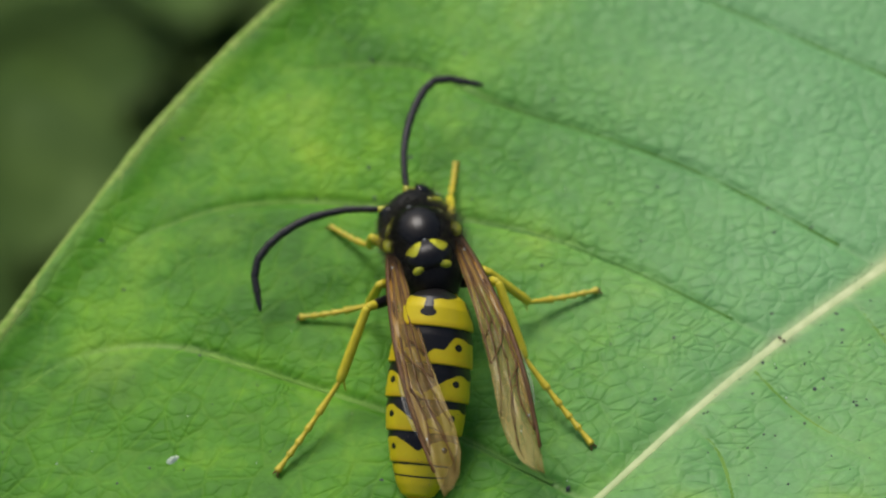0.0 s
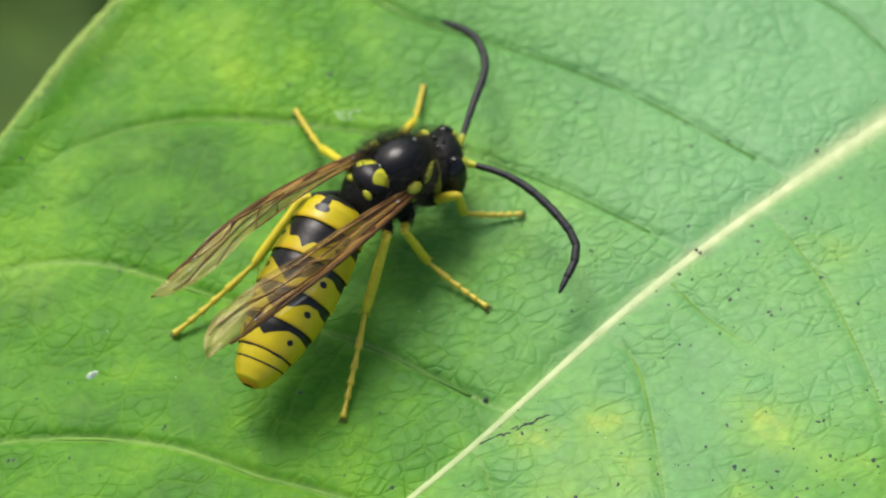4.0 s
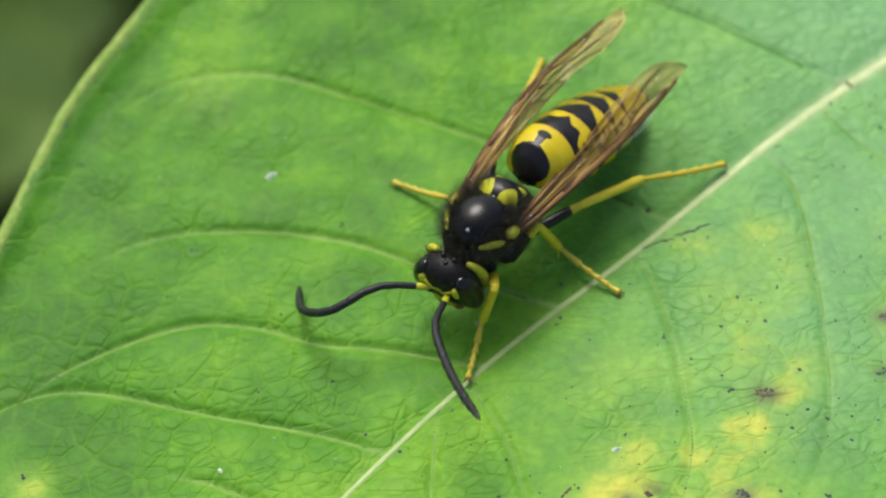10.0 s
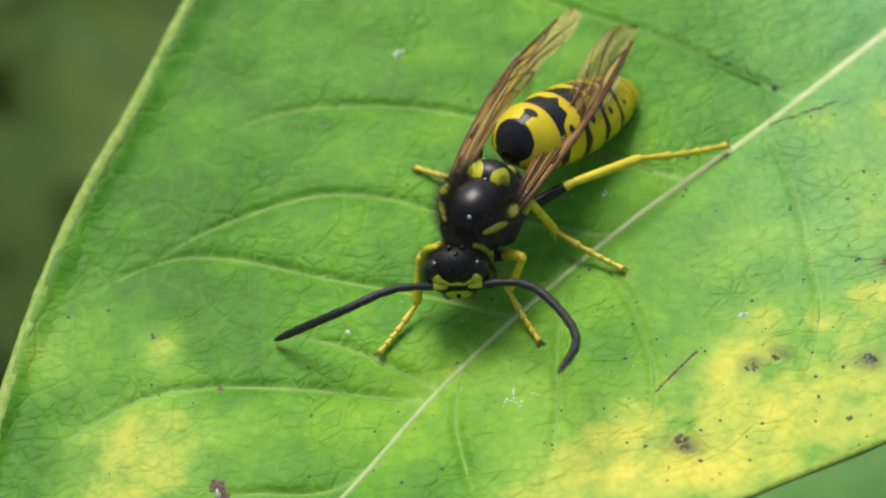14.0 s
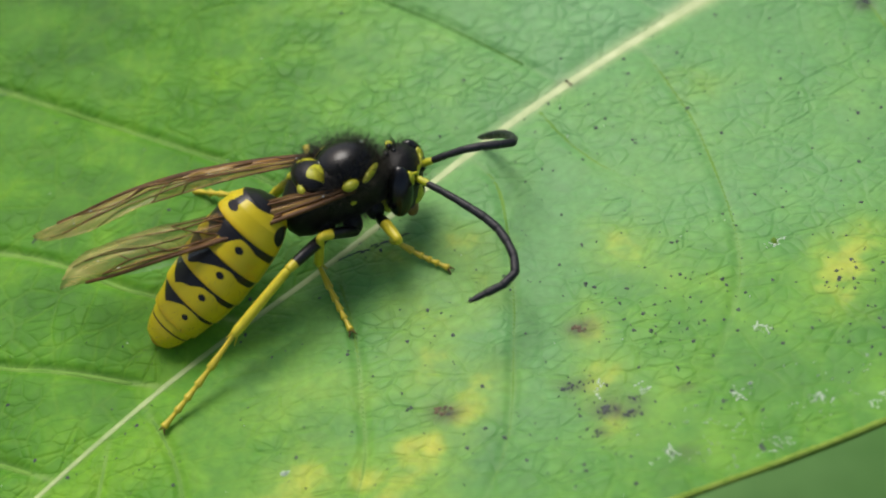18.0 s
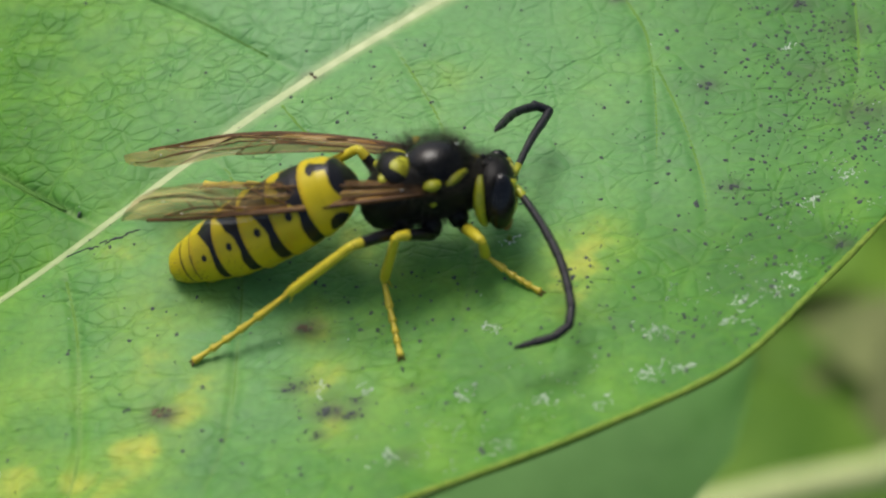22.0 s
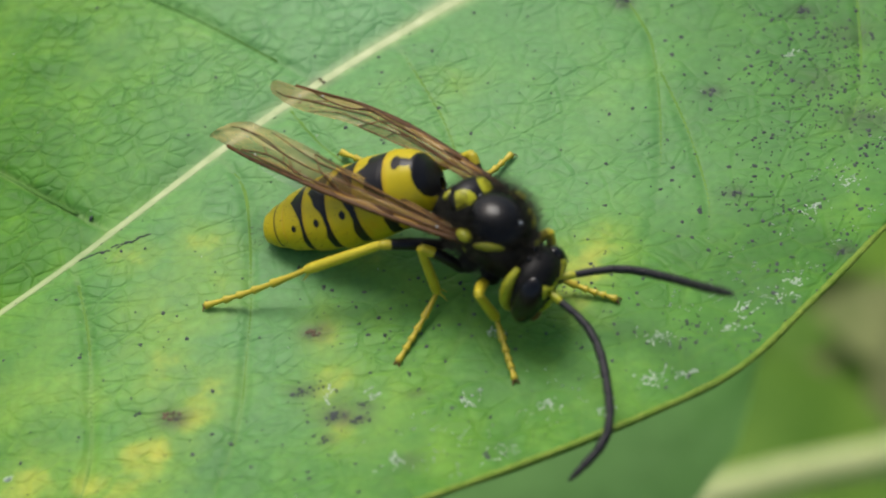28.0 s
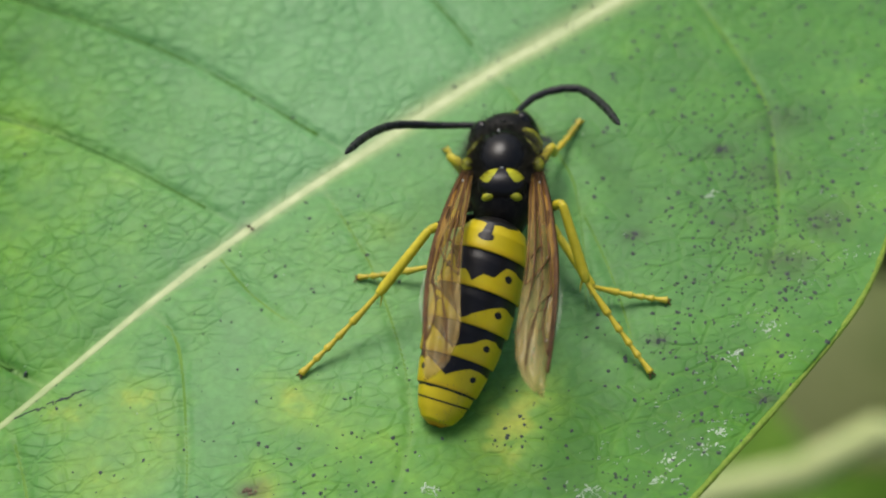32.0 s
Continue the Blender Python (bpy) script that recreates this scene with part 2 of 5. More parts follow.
LEAF = leaf_material()
RIB = rib_material("midrib from green tip to cream base", ((0.20, 0.31, 0.070), (0.30, 0.40, 0.120)), ((0.36, 0.44, 0.18), (0.48, 0.54, 0.26)))
# the dark green also carries the shade of the grooves the veins lie in
VEIN = rib_material("side vein, dark green towards the base and pale towards the tip", ((0.040, 0.130, 0.018), (0.070, 0.180, 0.026)), ((0.13, 0.285, 0.034), (0.20, 0.355, 0.062)), 0.1)
MIDRIB = simple("pale midrib", (0.36, 0.45, 0.16), (0.52, 0.58, 0.27), 0.5, 700, 0.00006)
RIBTIP = simple("greenish midrib", (0.17, 0.32, 0.05), (0.28, 0.42, 0.10), 0.5, 700, 0.00006)
MARGIN = simple("leaf margin", (0.17, 0.32, 0.040), (0.36, 0.46, 0.13), 0.7, 2600, 0.00025, spec=0.15)
RIND = simple("lower leaf margin", (0.15, 0.27, 0.030), (0.28, 0.37, 0.065), 0.7, 2600, 0.0002, spec=0.12)
SPOT = simple("dark leaf spot", (0.022, 0.030, 0.028), (0.070, 0.085, 0.075), 0.8, 3500)
SCAB = simple("brown scab", (0.045, 0.035, 0.022), (0.15, 0.11, 0.055), 0.8, 2200)
CHALK = simple("white fleck", (0.30, 0.40, 0.26), (0.60, 0.67, 0.55), 0.7, 3000)
BLACK = simple("black cuticle", (0.003, 0.003, 0.003), (0.007, 0.007, 0.006), 0.27, 2500, 0.000008, spec=0.28)
# for the thorax's water drops and for beads that imitate wing glints
DROPGLINT = simple("clear water drop and wing glint", (0.30, 0.32, 0.30), (0.42, 0.44, 0.42), 0.05, 900, spec=1.0)
MATT = simple("matt black cuticle", (0.004, 0.004, 0.004), (0.010, 0.009, 0.008), 0.45, 4000, 0.00002, spec=0.18)
EYE = simple("black compound eye", (0.003, 0.003, 0.003), (0.006, 0.006, 0.006), 0.20, 9000, 0.000005, spec=0.4)
YELLOW = simple("yellow cuticle", (0.36, 0.37, 0.012), (0.46, 0.46, 0.02), 0.36, 2200, 0.00001)
LEG = simple("yellow leg cuticle", (0.50, 0.42, 0.020), (0.62, 0.52, 0.036), 0.4, 2600, 0.00001, spec=0.3)
TOE = simple("orange tarsus cuticle", (0.46, 0.36, 0.018), (0.58, 0.46, 0.026), 0.42, 2600)
CLAW = simple("brown claw and shaded jaw", (0.12, 0.060, 0.014), (0.22, 0.12, 0.026), 0.4, 2600)
HAIR = simple("brown hair", (0.009, 0.008, 0.005), (0.045, 0.038, 0.022), 0.6, 3000)
ANTENNA = simple("charcoal antenna", (0.006, 0.006, 0.007), (0.016, 0.016, 0.018), 0.42, 5200, 0.00003, spec=0.35)
BANDED = shell_material("banded cuticle")
WING = wing_material()
GAUZE = simple("clear wing membrane", (0.52, 0.50, 0.42), (0.68, 0.66, 0.58), 0.25, 1500, 0.00002)
GAUZE.node_tree.nodes["Principled BSDF"].inputs["Alpha"].default_value = 0.16
WINGVEIN = simple("brown wing vein", (0.055, 0.024, 0.007), (0.12, 0.056, 0.016), 0.45, 3000, spec=0.2)
SOIL = simple("ground", (0.065, 0.080, 0.028), (0.13, 0.135, 0.055), 0.9, 14, 0.004, spec=0.1)
GRASS = simple("grass", (0.045, 0.095, 0.014), (0.105, 0.155, 0.030), 0.7, 9, spec=0.1)
UNDER = simple("background foliage", (0.043, 0.086, 0.017), (0.080, 0.132, 0.029), 0.6, 60, spec=0.1)
FRESH = simple("fresh background foliage", (0.048, 0.125, 0.012), (0.13, 0.235, 0.028), 0.6, 50, spec=0.12)
STALK = simple("pale stalk", (0.36, 0.44, 0.15), (0.52, 0.58, 0.24), 0.55, 200)
DRY = simple("dry stalk", (0.14, 0.12, 0.07), (0.28, 0.24, 0.15), 0.8, 90)
TEAL = simple("bluish green foliage", (0.090, 0.235, 0.042), (0.140, 0.315, 0.070), 0.5, 90, 0.0001, spec=0.15)
TAN = simple("withered foliage", (0.11, 0.15, 0.045), (0.22, 0.24, 0.10), 0.8, 40, spec=0.1)


# ---- mesh helpers ----
def part(name, bm, mat, parent=None, label=""):
    """Links a bmesh as one mesh object, as a part of parent."""
    me = bpy.data.meshes.new(name)
    bm.to_mesh(me)
    bm.free()
    return meshed(name, me, mat, parent, label)


def meshed(name, me, mat, parent=None, label=""):
    for f in me.polygons:
        f.use_smooth = True
    me.materials.append(mat)
    ob = new(name, me)
    if parent is not None:
        ob.parent = parent
    return tagged(ob, label=label) if label else ob


def colours(me, name, rgb):
    """Stores an array of n x 3 per vertex as a colour attribute."""
    at = me.attributes.new(name, "FLOAT_COLOR", "POINT")
    at.data.foreach_set("color", np.c_[rgb, np.ones(len(rgb))].astype(np.float32).ravel())


def grid_mesh(name, P, closed=False):
    """A sheet from an array of rows x columns x 3 in centimetres; closed joins the columns to a tube."""
    r, c = P.shape[:2]
    i = np.arange(r - 1)[:, None]
    k = np.arange(c if closed else c - 1)[None, :]
    k2 = (k + 1) % c
    q = np.stack([i * c + k, i * c + k2, (i + 1) * c + k2, (i + 1) * c + k], -1).reshape(-1, 4)
    me = bpy.data.meshes.new(name)
    me.from_pydata((P.reshape(-1, 3) * CM).tolist(), [], q.tolist())
    me.update()
    return me


def spline(points, n):
    """n points along a smooth curve through the given ones, evenly spaced."""
    p = np.array(points, float)
    e = np.vstack([2 * p[0] - p[1], p, 2 * p[-1] - p[-2]])
    out = []
    for k in range(len(p) - 1):
        a, b, c, d = e[k:k + 4]
        t = np.linspace(0, 1, 24, endpoint=False)[:, None]
        out.append(0.5 * (2 * b + (c - a) * t + (2 * a - 5 * b + 4 * c - d) * t ** 2 + (3 * b - a - 3 * c + d) * t ** 3))
    q = np.vstack(out + [p[-1:]])
    s = np.r_[0, np.cumsum(np.linalg.norm(np.diff(q, axis=0), axis=1))]
    u = np.linspace(0, s[-1], n)
    return np.stack([np.interp(u, s, q[:, j]) for j in range(q.shape[1])], -1)


def tube_mesh(name, path, radius, sides=8, squash=1.0):
    """A tube along a path (cm); radius is a number or one for each point; the ends close to a point."""
    p = np.array(path, float)
    n = len(p)
    r = np.broadcast_to(np.array(radius, float), (n,)).copy()
    tan = np.gradient(p, axis=0)
    tan /= np.linalg.norm(tan, axis=1)[:, None] + 1e-12
    up = np.array([0, 0, 1.0])
    side = np.cross(up, tan)
    bad = np.linalg.norm(side, axis=1) < 1e-3
    side[bad] = (0, 1, 0)
    side /= np.linalg.norm(side, axis=1)[:, None]
    nor = np.cross(tan, side)
    a = np.linspace(0, 2 * np.pi, sides, endpoint=False)
    ring = p[:, None] + r[:, None, None] * (np.cos(a)[None, :, None] * side[:, None] + squash * np.sin(a)[None, :, None] * nor[:, None])
    first = np.repeat((p[0] - tan[0] * r[0] * 0.4)[None, None], sides, 1)
    last = np.repeat((p[-1] + tan[-1] * r[-1] * 0.4)[None, None], sides, 1)
    return grid_mesh(name, np.vstack([first, ring, last]), True)


def loft(name, xs, half_w, top, bottom, z=0.0, sides=40, power=2.0):
    """A body along x (cm) with half widths and heights over and under its axis, given at the stations xs."""
    a = np.linspace(0, 2 * np.pi, sides, endpoint=False)
    c, s = np.cos(a), np.sin(a)
    e = 2.0 / power
    c, s = np.sign(c) * np.abs(c) ** e, np.sign(s) * np.abs(s) ** e
    xs, w, t, b = (np.array(v, float)[:, None] for v in (xs, half_w, top, bottom))
    zc = np.broadcast_to(np.array(z, float), (len(xs),))[:, None]
    P = np.stack([np.broadcast_to(xs, (len(xs), sides)), w * c[None], zc + np.where(s[None] > 0, t, b) * s[None]], -1)
    return grid_mesh(name, P, True)


def ball(name, centre, size, mat, parent, label="", turn=(0, 0, 0), rings=14):
    """An ellipsoid with half axes in cm."""
    bm = bmesh.new()
    bmesh.ops.create_uvsphere(bm, u_segments=rings * 2, v_segments=rings, radius=1.0)
    m = Matrix.Translation(Vector(centre) * CM) @ Euler([radians(v) for v in turn]).to_matrix().to_4x4() @ Matrix.Diagonal((*(Vector(size) * CM), 1))
    bmesh.ops.transform(bm, matrix=m, verts=bm.verts)
    return part(name, bm, mat, parent, label)


def smooth(x):
    x = np.clip(x, 0, 1)
    return x * x * (3 - 2 * x)


# ---- the leaf ----
def leaf_z(x, y):
    """Height of the leaf's surface in cm over its own plane."""
    x, y = np.clip(x, -5, 4.5), np.clip(y, -4.5, 3.5)
    return 0.0035 - 0.0025 * x + 0.0323 * y - 0.0037 * x * x - 0.0161 * x * y + 0.0202 * y * y


SPAN, HALF = 701, 180   # rows along the midrib, and columns from it to each edge
MID = spline(((-5.0, -4.35), (-4.1, -3.36), (-3.3, -2.58), (-2.73, -1.98), (-1.95, -1.33), (-1.17, -0.80), (-0.49, -0.30), (0.01, 0.03),
              (0.6, 0.37), (1.29, 0.75), (1.7, 0.95), (2.9, 1.55), (4.3, 2.15)), SPAN)
EDGE_L = spline(((-5.0, -4.35), (-5.0, -3.2), (-4.82, -1.98), (-4.52, -0.97), (-4.17, -0.25), (-3.86, 0.40), (-3.53, 0.85), (-3.12, 1.36),
                 (-2.78, 1.77), (-2.08, 2.41), (-1.2, 3.0), (0.3, 3.5), (2.4, 3.25), (4.3, 2.15)), SPAN)
EDGE_R = spline(((-5.0, -4.35), (-4.0, -3.8), (-3.1, -3.3), (-2.3, -3.05), (-1.62, -2.85), (-0.97, -2.65), (-0.18, -2.40), (0.65, -2.2),
                 (1.24, -2.03), (1.64, -1.87), (2.0, -1.58), (2.36, -1.26), (2.75, -0.87), (3.05, -0.4), (3.6, 0.4), (4.3, 1.3), (4.3, 2.15)), SPAN)
VEINS = (
    ((0.55, 0.36), (-0.27, 1.12), (-1.15, 1.66), (-1.49, 1.92), (-2.04, 1.98), (-2.30, 1.92)),
    ((-0.01, 0.03), (-0.64, 0.57), (-1.15, 0.88), (-1.96, 1.17), (-2.51, 1.24), (-2.95, 1.13), (-3.27, 0.93)),
    ((-1.01, -0.66), (-1.32, -0.40), (-1.71, -0.11), (-2.6, 0.40), (-2.98, 0.53), (-3.32, 0.52), (-3.6, 0.38)),
    ((-1.60, -1.07), (-1.95, -0.87), (-2.15, -0.77), (-2.53, -0.55), (-2.96, -0.42), (-3.42, -0.38), (-3.9, -0.52)),
    ((-1.97, -1.35), (-2.46, -1.17), (-2.72, -1.10), (-3.0, -0.96), (-3.37, -0.90), (-3.9, -1.05), (-4.3, -1.3)),
    ((-2.45, -1.75), (-2.78, -1.58), (-3.29, -1.38), (-3.75, -1.20), (-4.06, -1.17), (-4.5, -1.35)),
    ((-2.86, -2.14), (-3.51, -1.96), (-3.89, -1.90), (-4.2, -1.93), (-4.6, -2.15)),
    ((1.3, 0.75), (1.0, 1.33), (0.5, 1.75), (-0.3, 2.35), (-0.9, 2.75)),
    ((-0.50, -0.32), (-0.38, -0.55), (-0.38, -1.07), (-0.41, -1.38), (-0.5, -1.91), (-0.75, -2.4)),
    ((-1.17, -0.83), (-1.11, -1.20), (-1.10, -1.57), (-1.13, -1.98), (-1.35, -2.5)),
    ((-2.06, -1.43), (-1.95, -1.70), (-1.90, -1.95), (-1.89, -2.2), (-1.98, -2.6)),
    ((0.37, 0.23), (0.5, -0.12), (0.58, -0.41), (0.64, -0.95), (0.58, -1.35), (0.3, -1.9)),
    ((1.30, 0.75), (1.53, 0.19), (1.57, -0.10), (1.5, -0.7), (1.35, -1.2)),
    ((2.3, 1.25), (2.56, 0.44), (2.55, 0.02), (2.44, -0.48), (2.2, -0.95)),
    ((-0.16, -0.08), (-0.04, -0.30), (0.10, -0.48), (0.26, -0.62)),
    ((1.57, -0.10), (1.64, -0.46), (1.67, -0.75), (1.67, -1.0), (1.60, -1.3)),
    ((-2.22, -1.58), (-2.29, -1.96), (-2.31, -2.2), (-2.36, -2.44), (-2.45, -2.75)),
    ((-2.73, -2.0), (-2.77, -2.25), (-2.75, -2.5), (-2.70, -2.75)),
    ((-2.83, -2.08), (-3.04, -1.92), (-3.24, -1.78), (-3.52, -1.67)),
    ((-3.10, -2.42), (-3.35, -2.53), (-3.69, -2.49), (-4.0, -2.5)),
)
# where the leaf has yellowed: x, y, radius, strength
YELLOWED = (
    (-1.97, -2.62, .36, 1.2), (-1.54, -2.24, .27, .9), (-0.90, -1.99, .22, .7), (-1.70, -2.42, .28, 1.0), (-4.25, -2.35, .26, .8), (-2.31, -2.72, .3, 1.),
    (-1.2, -2.42, .28, .9), (-0.05, -1.40, .15, .5), (1.09, -1.21, .17, .82), (1.03, -1.40, .13, .78), (-0.67, -1.66, .22, .6), (0.59, -0.09, .12, .35),
    (-0.86, -1.87, .16, .8), (-0.07, -1.70, .20, .6), (-0.65, -0.89, .14, .5), (0.22, -1.0, .26, .25), (-0.55, -1.06, .2, .4), (-2.62, 1.69, .2, .3),
    (-3.2, .4, .2, .4), (-2.95, 1.0, .2, .2), (-2.13, 1.70, .2, .25), (-2.58, 1.14, .2, .2), (-0.84, -1.88, .12, .8), (-1.35, -1.86, .16, .45), (-1.40, -2.0, .2, .7), (-0.54, -0.89, .16, .5), (-0.94, -0.80, .13, .7), (0.18, -0.98, .2, .45), (0.97, -1.36, .10, .55), (-1.45, -1.56, .2, .3), (-0.77, -1.11, .2, .4), (-2.53, -2.03, .2, .4), (-4.04, -1.69, .18, .5), (-0.03, -1.86, .18, .6), (-0.73, -1.5, .18, .5), (-2.09, -2.52, .3, .9), (-0.78, -1.2, .22, .4), (-0.9, -2.55, .3, .9), (-4.55, -1.6, .25, .4), (-1.75, -2.6, .35, 1.1), (-1.35, -2.5, .35, 1.1), (-1.0, -2.3, .25, .9), (-1.1, -2.0, .15, .7), (-4.17, -2.25, .30, .9))

# dull purplish stains: x, y, radius, strength
STAINED = ((-.12, -1.38, .07, .8), (-.20, -1.68, .07, .6), (-.05, -1.82, .09, .8), (.04, -1.85, .06, .8), (.07, -1.78, .05, .5), (-.11, -1.94, .04, .5), (-.75, -1.70, .08, .8), (-.95, -2.22, .07, .8),
           (-1.82, -2.53, .07, .8), (-1.46, -2.19, .06, .6), (-1.34, -2.15, .05, .6), (1.47, .29, .06, .7), (0.01, .03, .05, .6), (2.18, -1.33, .06, .5), (1.79, -.34, .06, .5), (2.30, .08, .07, .5),
           (1.80, -.94, .05, .5), (.25, -2.12, .06, .4), (.30, -1.75, .04, .5), (-1.78, -2.15, .06, .3), (2.5, -.1, .16, .45), (2.45, -.6, .16, .5), (2.7, -.4, .16, .5), (2.3, -.35, .14, .35), (2.6, .2, .16, .4))


def field(scale, seed):
    """Smooth noise over the plan, as a function of places in cm."""
    step = 0.03
    gx, gy = np.arange(-6, 5.2, step), np.arange(-5, 4.2, step)
    g = np.array([[noise.noise((a * scale, b * scale, seed)) for b in gy] for a in gx])

    def at(x, y):
        i, k = np.clip((x + 6) / step, 0, len(gx) - 1.01), np.clip((y + 5) / step, 0, len(gy) - 1.01)
        i0, k0 = i.astype(int), k.astype(int)
        u, v = i - i0, k - k0
        return g[i0, k0] * (1 - u) * (1 - v) + g[i0 + 1, k0] * u * (1 - v) + g[i0, k0 + 1] * (1 - u) * v + g[i0 + 1, k0 + 1] * u * v
    return at


RELIEF = np.full((560, 460), np.nan)   # height of grooves and waves over leaf_z, on squares of 0.2 mm


def leaf_top(x, y):
    """Height of the blade's true surface in cm."""
    i, k = (x + 6) / 0.02, (y + 5) / 0.02
    i0, k0 = int(i), int(k)
    u, v = i - i0, k - k0
    r = RELIEF[i0:i0 + 2, k0:k0 + 2] * np.outer((1 - u, u), (1 - v, v))
    return float(leaf_z(x, y)) + float(np.nansum(r))


def leaf_points(mid, edge, v):
    xy = mid[:, None] + (edge - mid)[:, None] * v[None, :, None]
    return xy


def make_leaf():
    v = np.linspace(0, 1, HALF) ** 0.92
    left, right = leaf_points(MID, EDGE_L, v), leaf_points(MID, EDGE_R, v)
    xy = np.concatenate([left[:, ::-1], right[:, 1:]], 1)
    side = np.concatenate([v[::-1], v[1:]])[None, :].repeat(len(MID), 0)
    x, y = xy[..., 0], xy[..., 1]
    z = leaf_z(x, y)
    # grooves along the side veins, and pillows between them
    near = np.full(x.shape, 9.0)
    fade = np.ones(x.shape)
    for line in VEINS:
        p = spline(line, 26)
        lo, hi = p.min(0) - 0.5, p.max(0) + 0.5
        box = (x > lo[0]) & (x < hi[0]) & (y > lo[1]) & (y < hi[1])
        q = np.stack([x[box], y[box]], -1)
        best, left = np.full(len(q), 9.0), np.ones(len(q))
        for k, (a, b) in enumerate(zip(p[:-1], p[1:])):
            ab = b - a
            t = np.clip(((q - a) @ ab) / (ab @ ab), 0, 1)
            d = np.linalg.norm(q - a - t[:, None] * ab, axis=1)
            left = np.where(d < best, np.minimum(1, (25 - k - t) / 9), left)
            best = np.minimum(best, d)
        fade[box] = np.where(best < near[box], left, fade[box])
        near[box] = np.minimum(near[box], best)
    fade = fade * (np.where(np.arange(x.shape[1]) < HALF - 1, 1.05, 0.80)[None, :] - 0.25 * smooth((x + 1.2) / 1.2))
    broad = np.where(np.arange(x.shape[1]) < HALF - 1, 0.010, 0.004)[None, :]
    groove = fade * (-0.022 * np.exp(-(near / 0.022) ** 2) - broad * np.exp(-(near / 0.09) ** 2))
    dm = side * np.linalg.norm(np.where((np.arange(x.shape[1]) < HALF - 1)[None, :, None], EDGE_L[:, None], EDGE_R[:, None]) - MID[:, None], axis=-1)
    groove = groove * smooth(dm / 0.16) - 0.02 * np.exp(-(dm / 0.09) ** 2)
    wave = field(1.1, 3.0)(x, y) + 0.5 * field(3.1, 7.0)(x, y)
    z = z + groove + 0.016 * wave * (1 - np.exp(-(dm / 0.16) ** 2)) + 0.05 * smooth((side - 0.9) / 0.1) ** 2 * (np.arange(x.shape[1]) < HALF - 1)[None, :]
    P = np.stack([x, y, z], -1)
    ix, iy = np.rint((x + 6) / 0.02).astype(int), np.rint((y + 5) / 0.02).astype(int)
    total, count = np.zeros(RELIEF.shape), np.zeros(RELIEF.shape)
    np.add.at(total, (ix, iy), z - leaf_z(x, y))
    np.add.at(count, (ix, iy), 1)
    RELIEF[count > 0] = total[count > 0] / count[count > 0]
    me = grid_mesh("blade", P)
    yel = np.zeros(x.shape)
    wx, wy = (0.13 * field(2.6, k)(x, y) + 0.07 * field(8.0, k)(x, y) for k in (11.0, 23.0))
    for a, b, r, s in YELLOWED:
        yel = np.maximum(yel, 0.85 * s * np.exp(-((x + wx - a) ** 2 + (y + wy - b) ** 2) / (r * r)))
    lime = 1.0 * wave - 0.7 * smooth((-x - 0.4) / 2.0) * smooth((y + 1.9) / 1.6) + 0.4 * smooth((-y - 0.6) / 1.6) * smooth((0.6 - x) / 1.2) - 1.2 * smooth((-x - 3.0) / 1.0) - 0.5 * smooth((-x - 2.2) / 0.9) * smooth((-y - 0.6) / 0.9) - 1.5 * smooth((x - 0.7) / 1.3)
    near_half = np.arange(x.shape[1])[None, :] > HALF - 1
    # painted sky sheen, weaker where the wasp's shade falls on the near half
    sheen = np.where(near_half, 0.66, 0.95) * np.where(near_half, smooth((x + 2.3) / 2.2), smooth((x + 1.9) / 2.5)) * smooth((y + 3.1) / 1.8) * (1 - 0.5 * smooth((x - 0.9) / 1.4)) * (1 - 0.62 * smooth((-y - 0.75) / 0.6) * smooth((x + 0.5) / 0.9) * near_half)
    colours(me, "tone", np.stack([yel, lime, sheen], -1).reshape(-1, 3))
    u = np.linspace(0, 1, len(MID))[:, None]
    halo = (0.08 + 0.80 * smooth((u - 0.42) / 0.28)) * np.exp(-(dm / (0.016 + 0.050 * smooth((u - 0.4) / 0.4)) * (1 + 0.35 * wave)) ** 2)
    halo = halo + (0.36 * fade * np.exp(-(near / 0.014) ** 2) * (0.7 + 0.6 * wave)) * np.where(np.arange(x.shape[1])[None, :] < HALF - 1, 0.20 + 0.80 * smooth((-x - 0.2) / 1.6), 0.55)
    rim = 0.12 * smooth((side - 0.965) / 0.03) * (np.arange(x.shape[1]) < HALF - 1)[None, :]
    far = np.arange(x.shape[1])[None, :] < HALF - 1
    wrinkled = np.where(far, 0.30 + 0.45 * smooth((x + 2.6) / 1.4) * (1 - 0.65 * smooth(x / 1.0)), 0.32 - 0.10 * smooth((x - 0.2) / 1.2)) * (1 - 0.7 * np.exp(-(dm / 0.12) ** 2))
    dull = np.zeros(x.shape)
    for a, b, r, q in STAINED:
        dull = np.maximum(dull, q * np.exp(-((x + 0.4 * wx - a) ** 2 + (1.5 * (y + 0.4 * wy - b)) ** 2) / (r * r)))
    colours(me, "pale", np.stack([np.clip(halo + rim, 0, 1), dull, wrinkled], -1).reshape(-1, 3))
    over, out = np.where(near_half, 1.0 * x + 0.10 * y, 0.55 * x + 0.83 * y), np.where(near_half, y - 0.10 * x, 0.83 * x - 0.55 * y)
    colours(me, "weave", np.stack([0.80 * over * CM, 1.2 * out * CM + 0.3 * near_half, 0 * x], -1).reshape(-1, 3))
    leaf = new("leaf")
    leaf.location = (0, 0, TOP)
    tagged(leaf, "broad green leaf with pale midrib, yellowed patches and dark specks", "leaf")
    blade = meshed("blade", me, LEAF, leaf, "green blistered leaf blade with yellow patches")
    mod = blade.modifiers.new("thickness", "SOLIDIFY")
    mod.thickness, mod.offset = 0.0004, -1
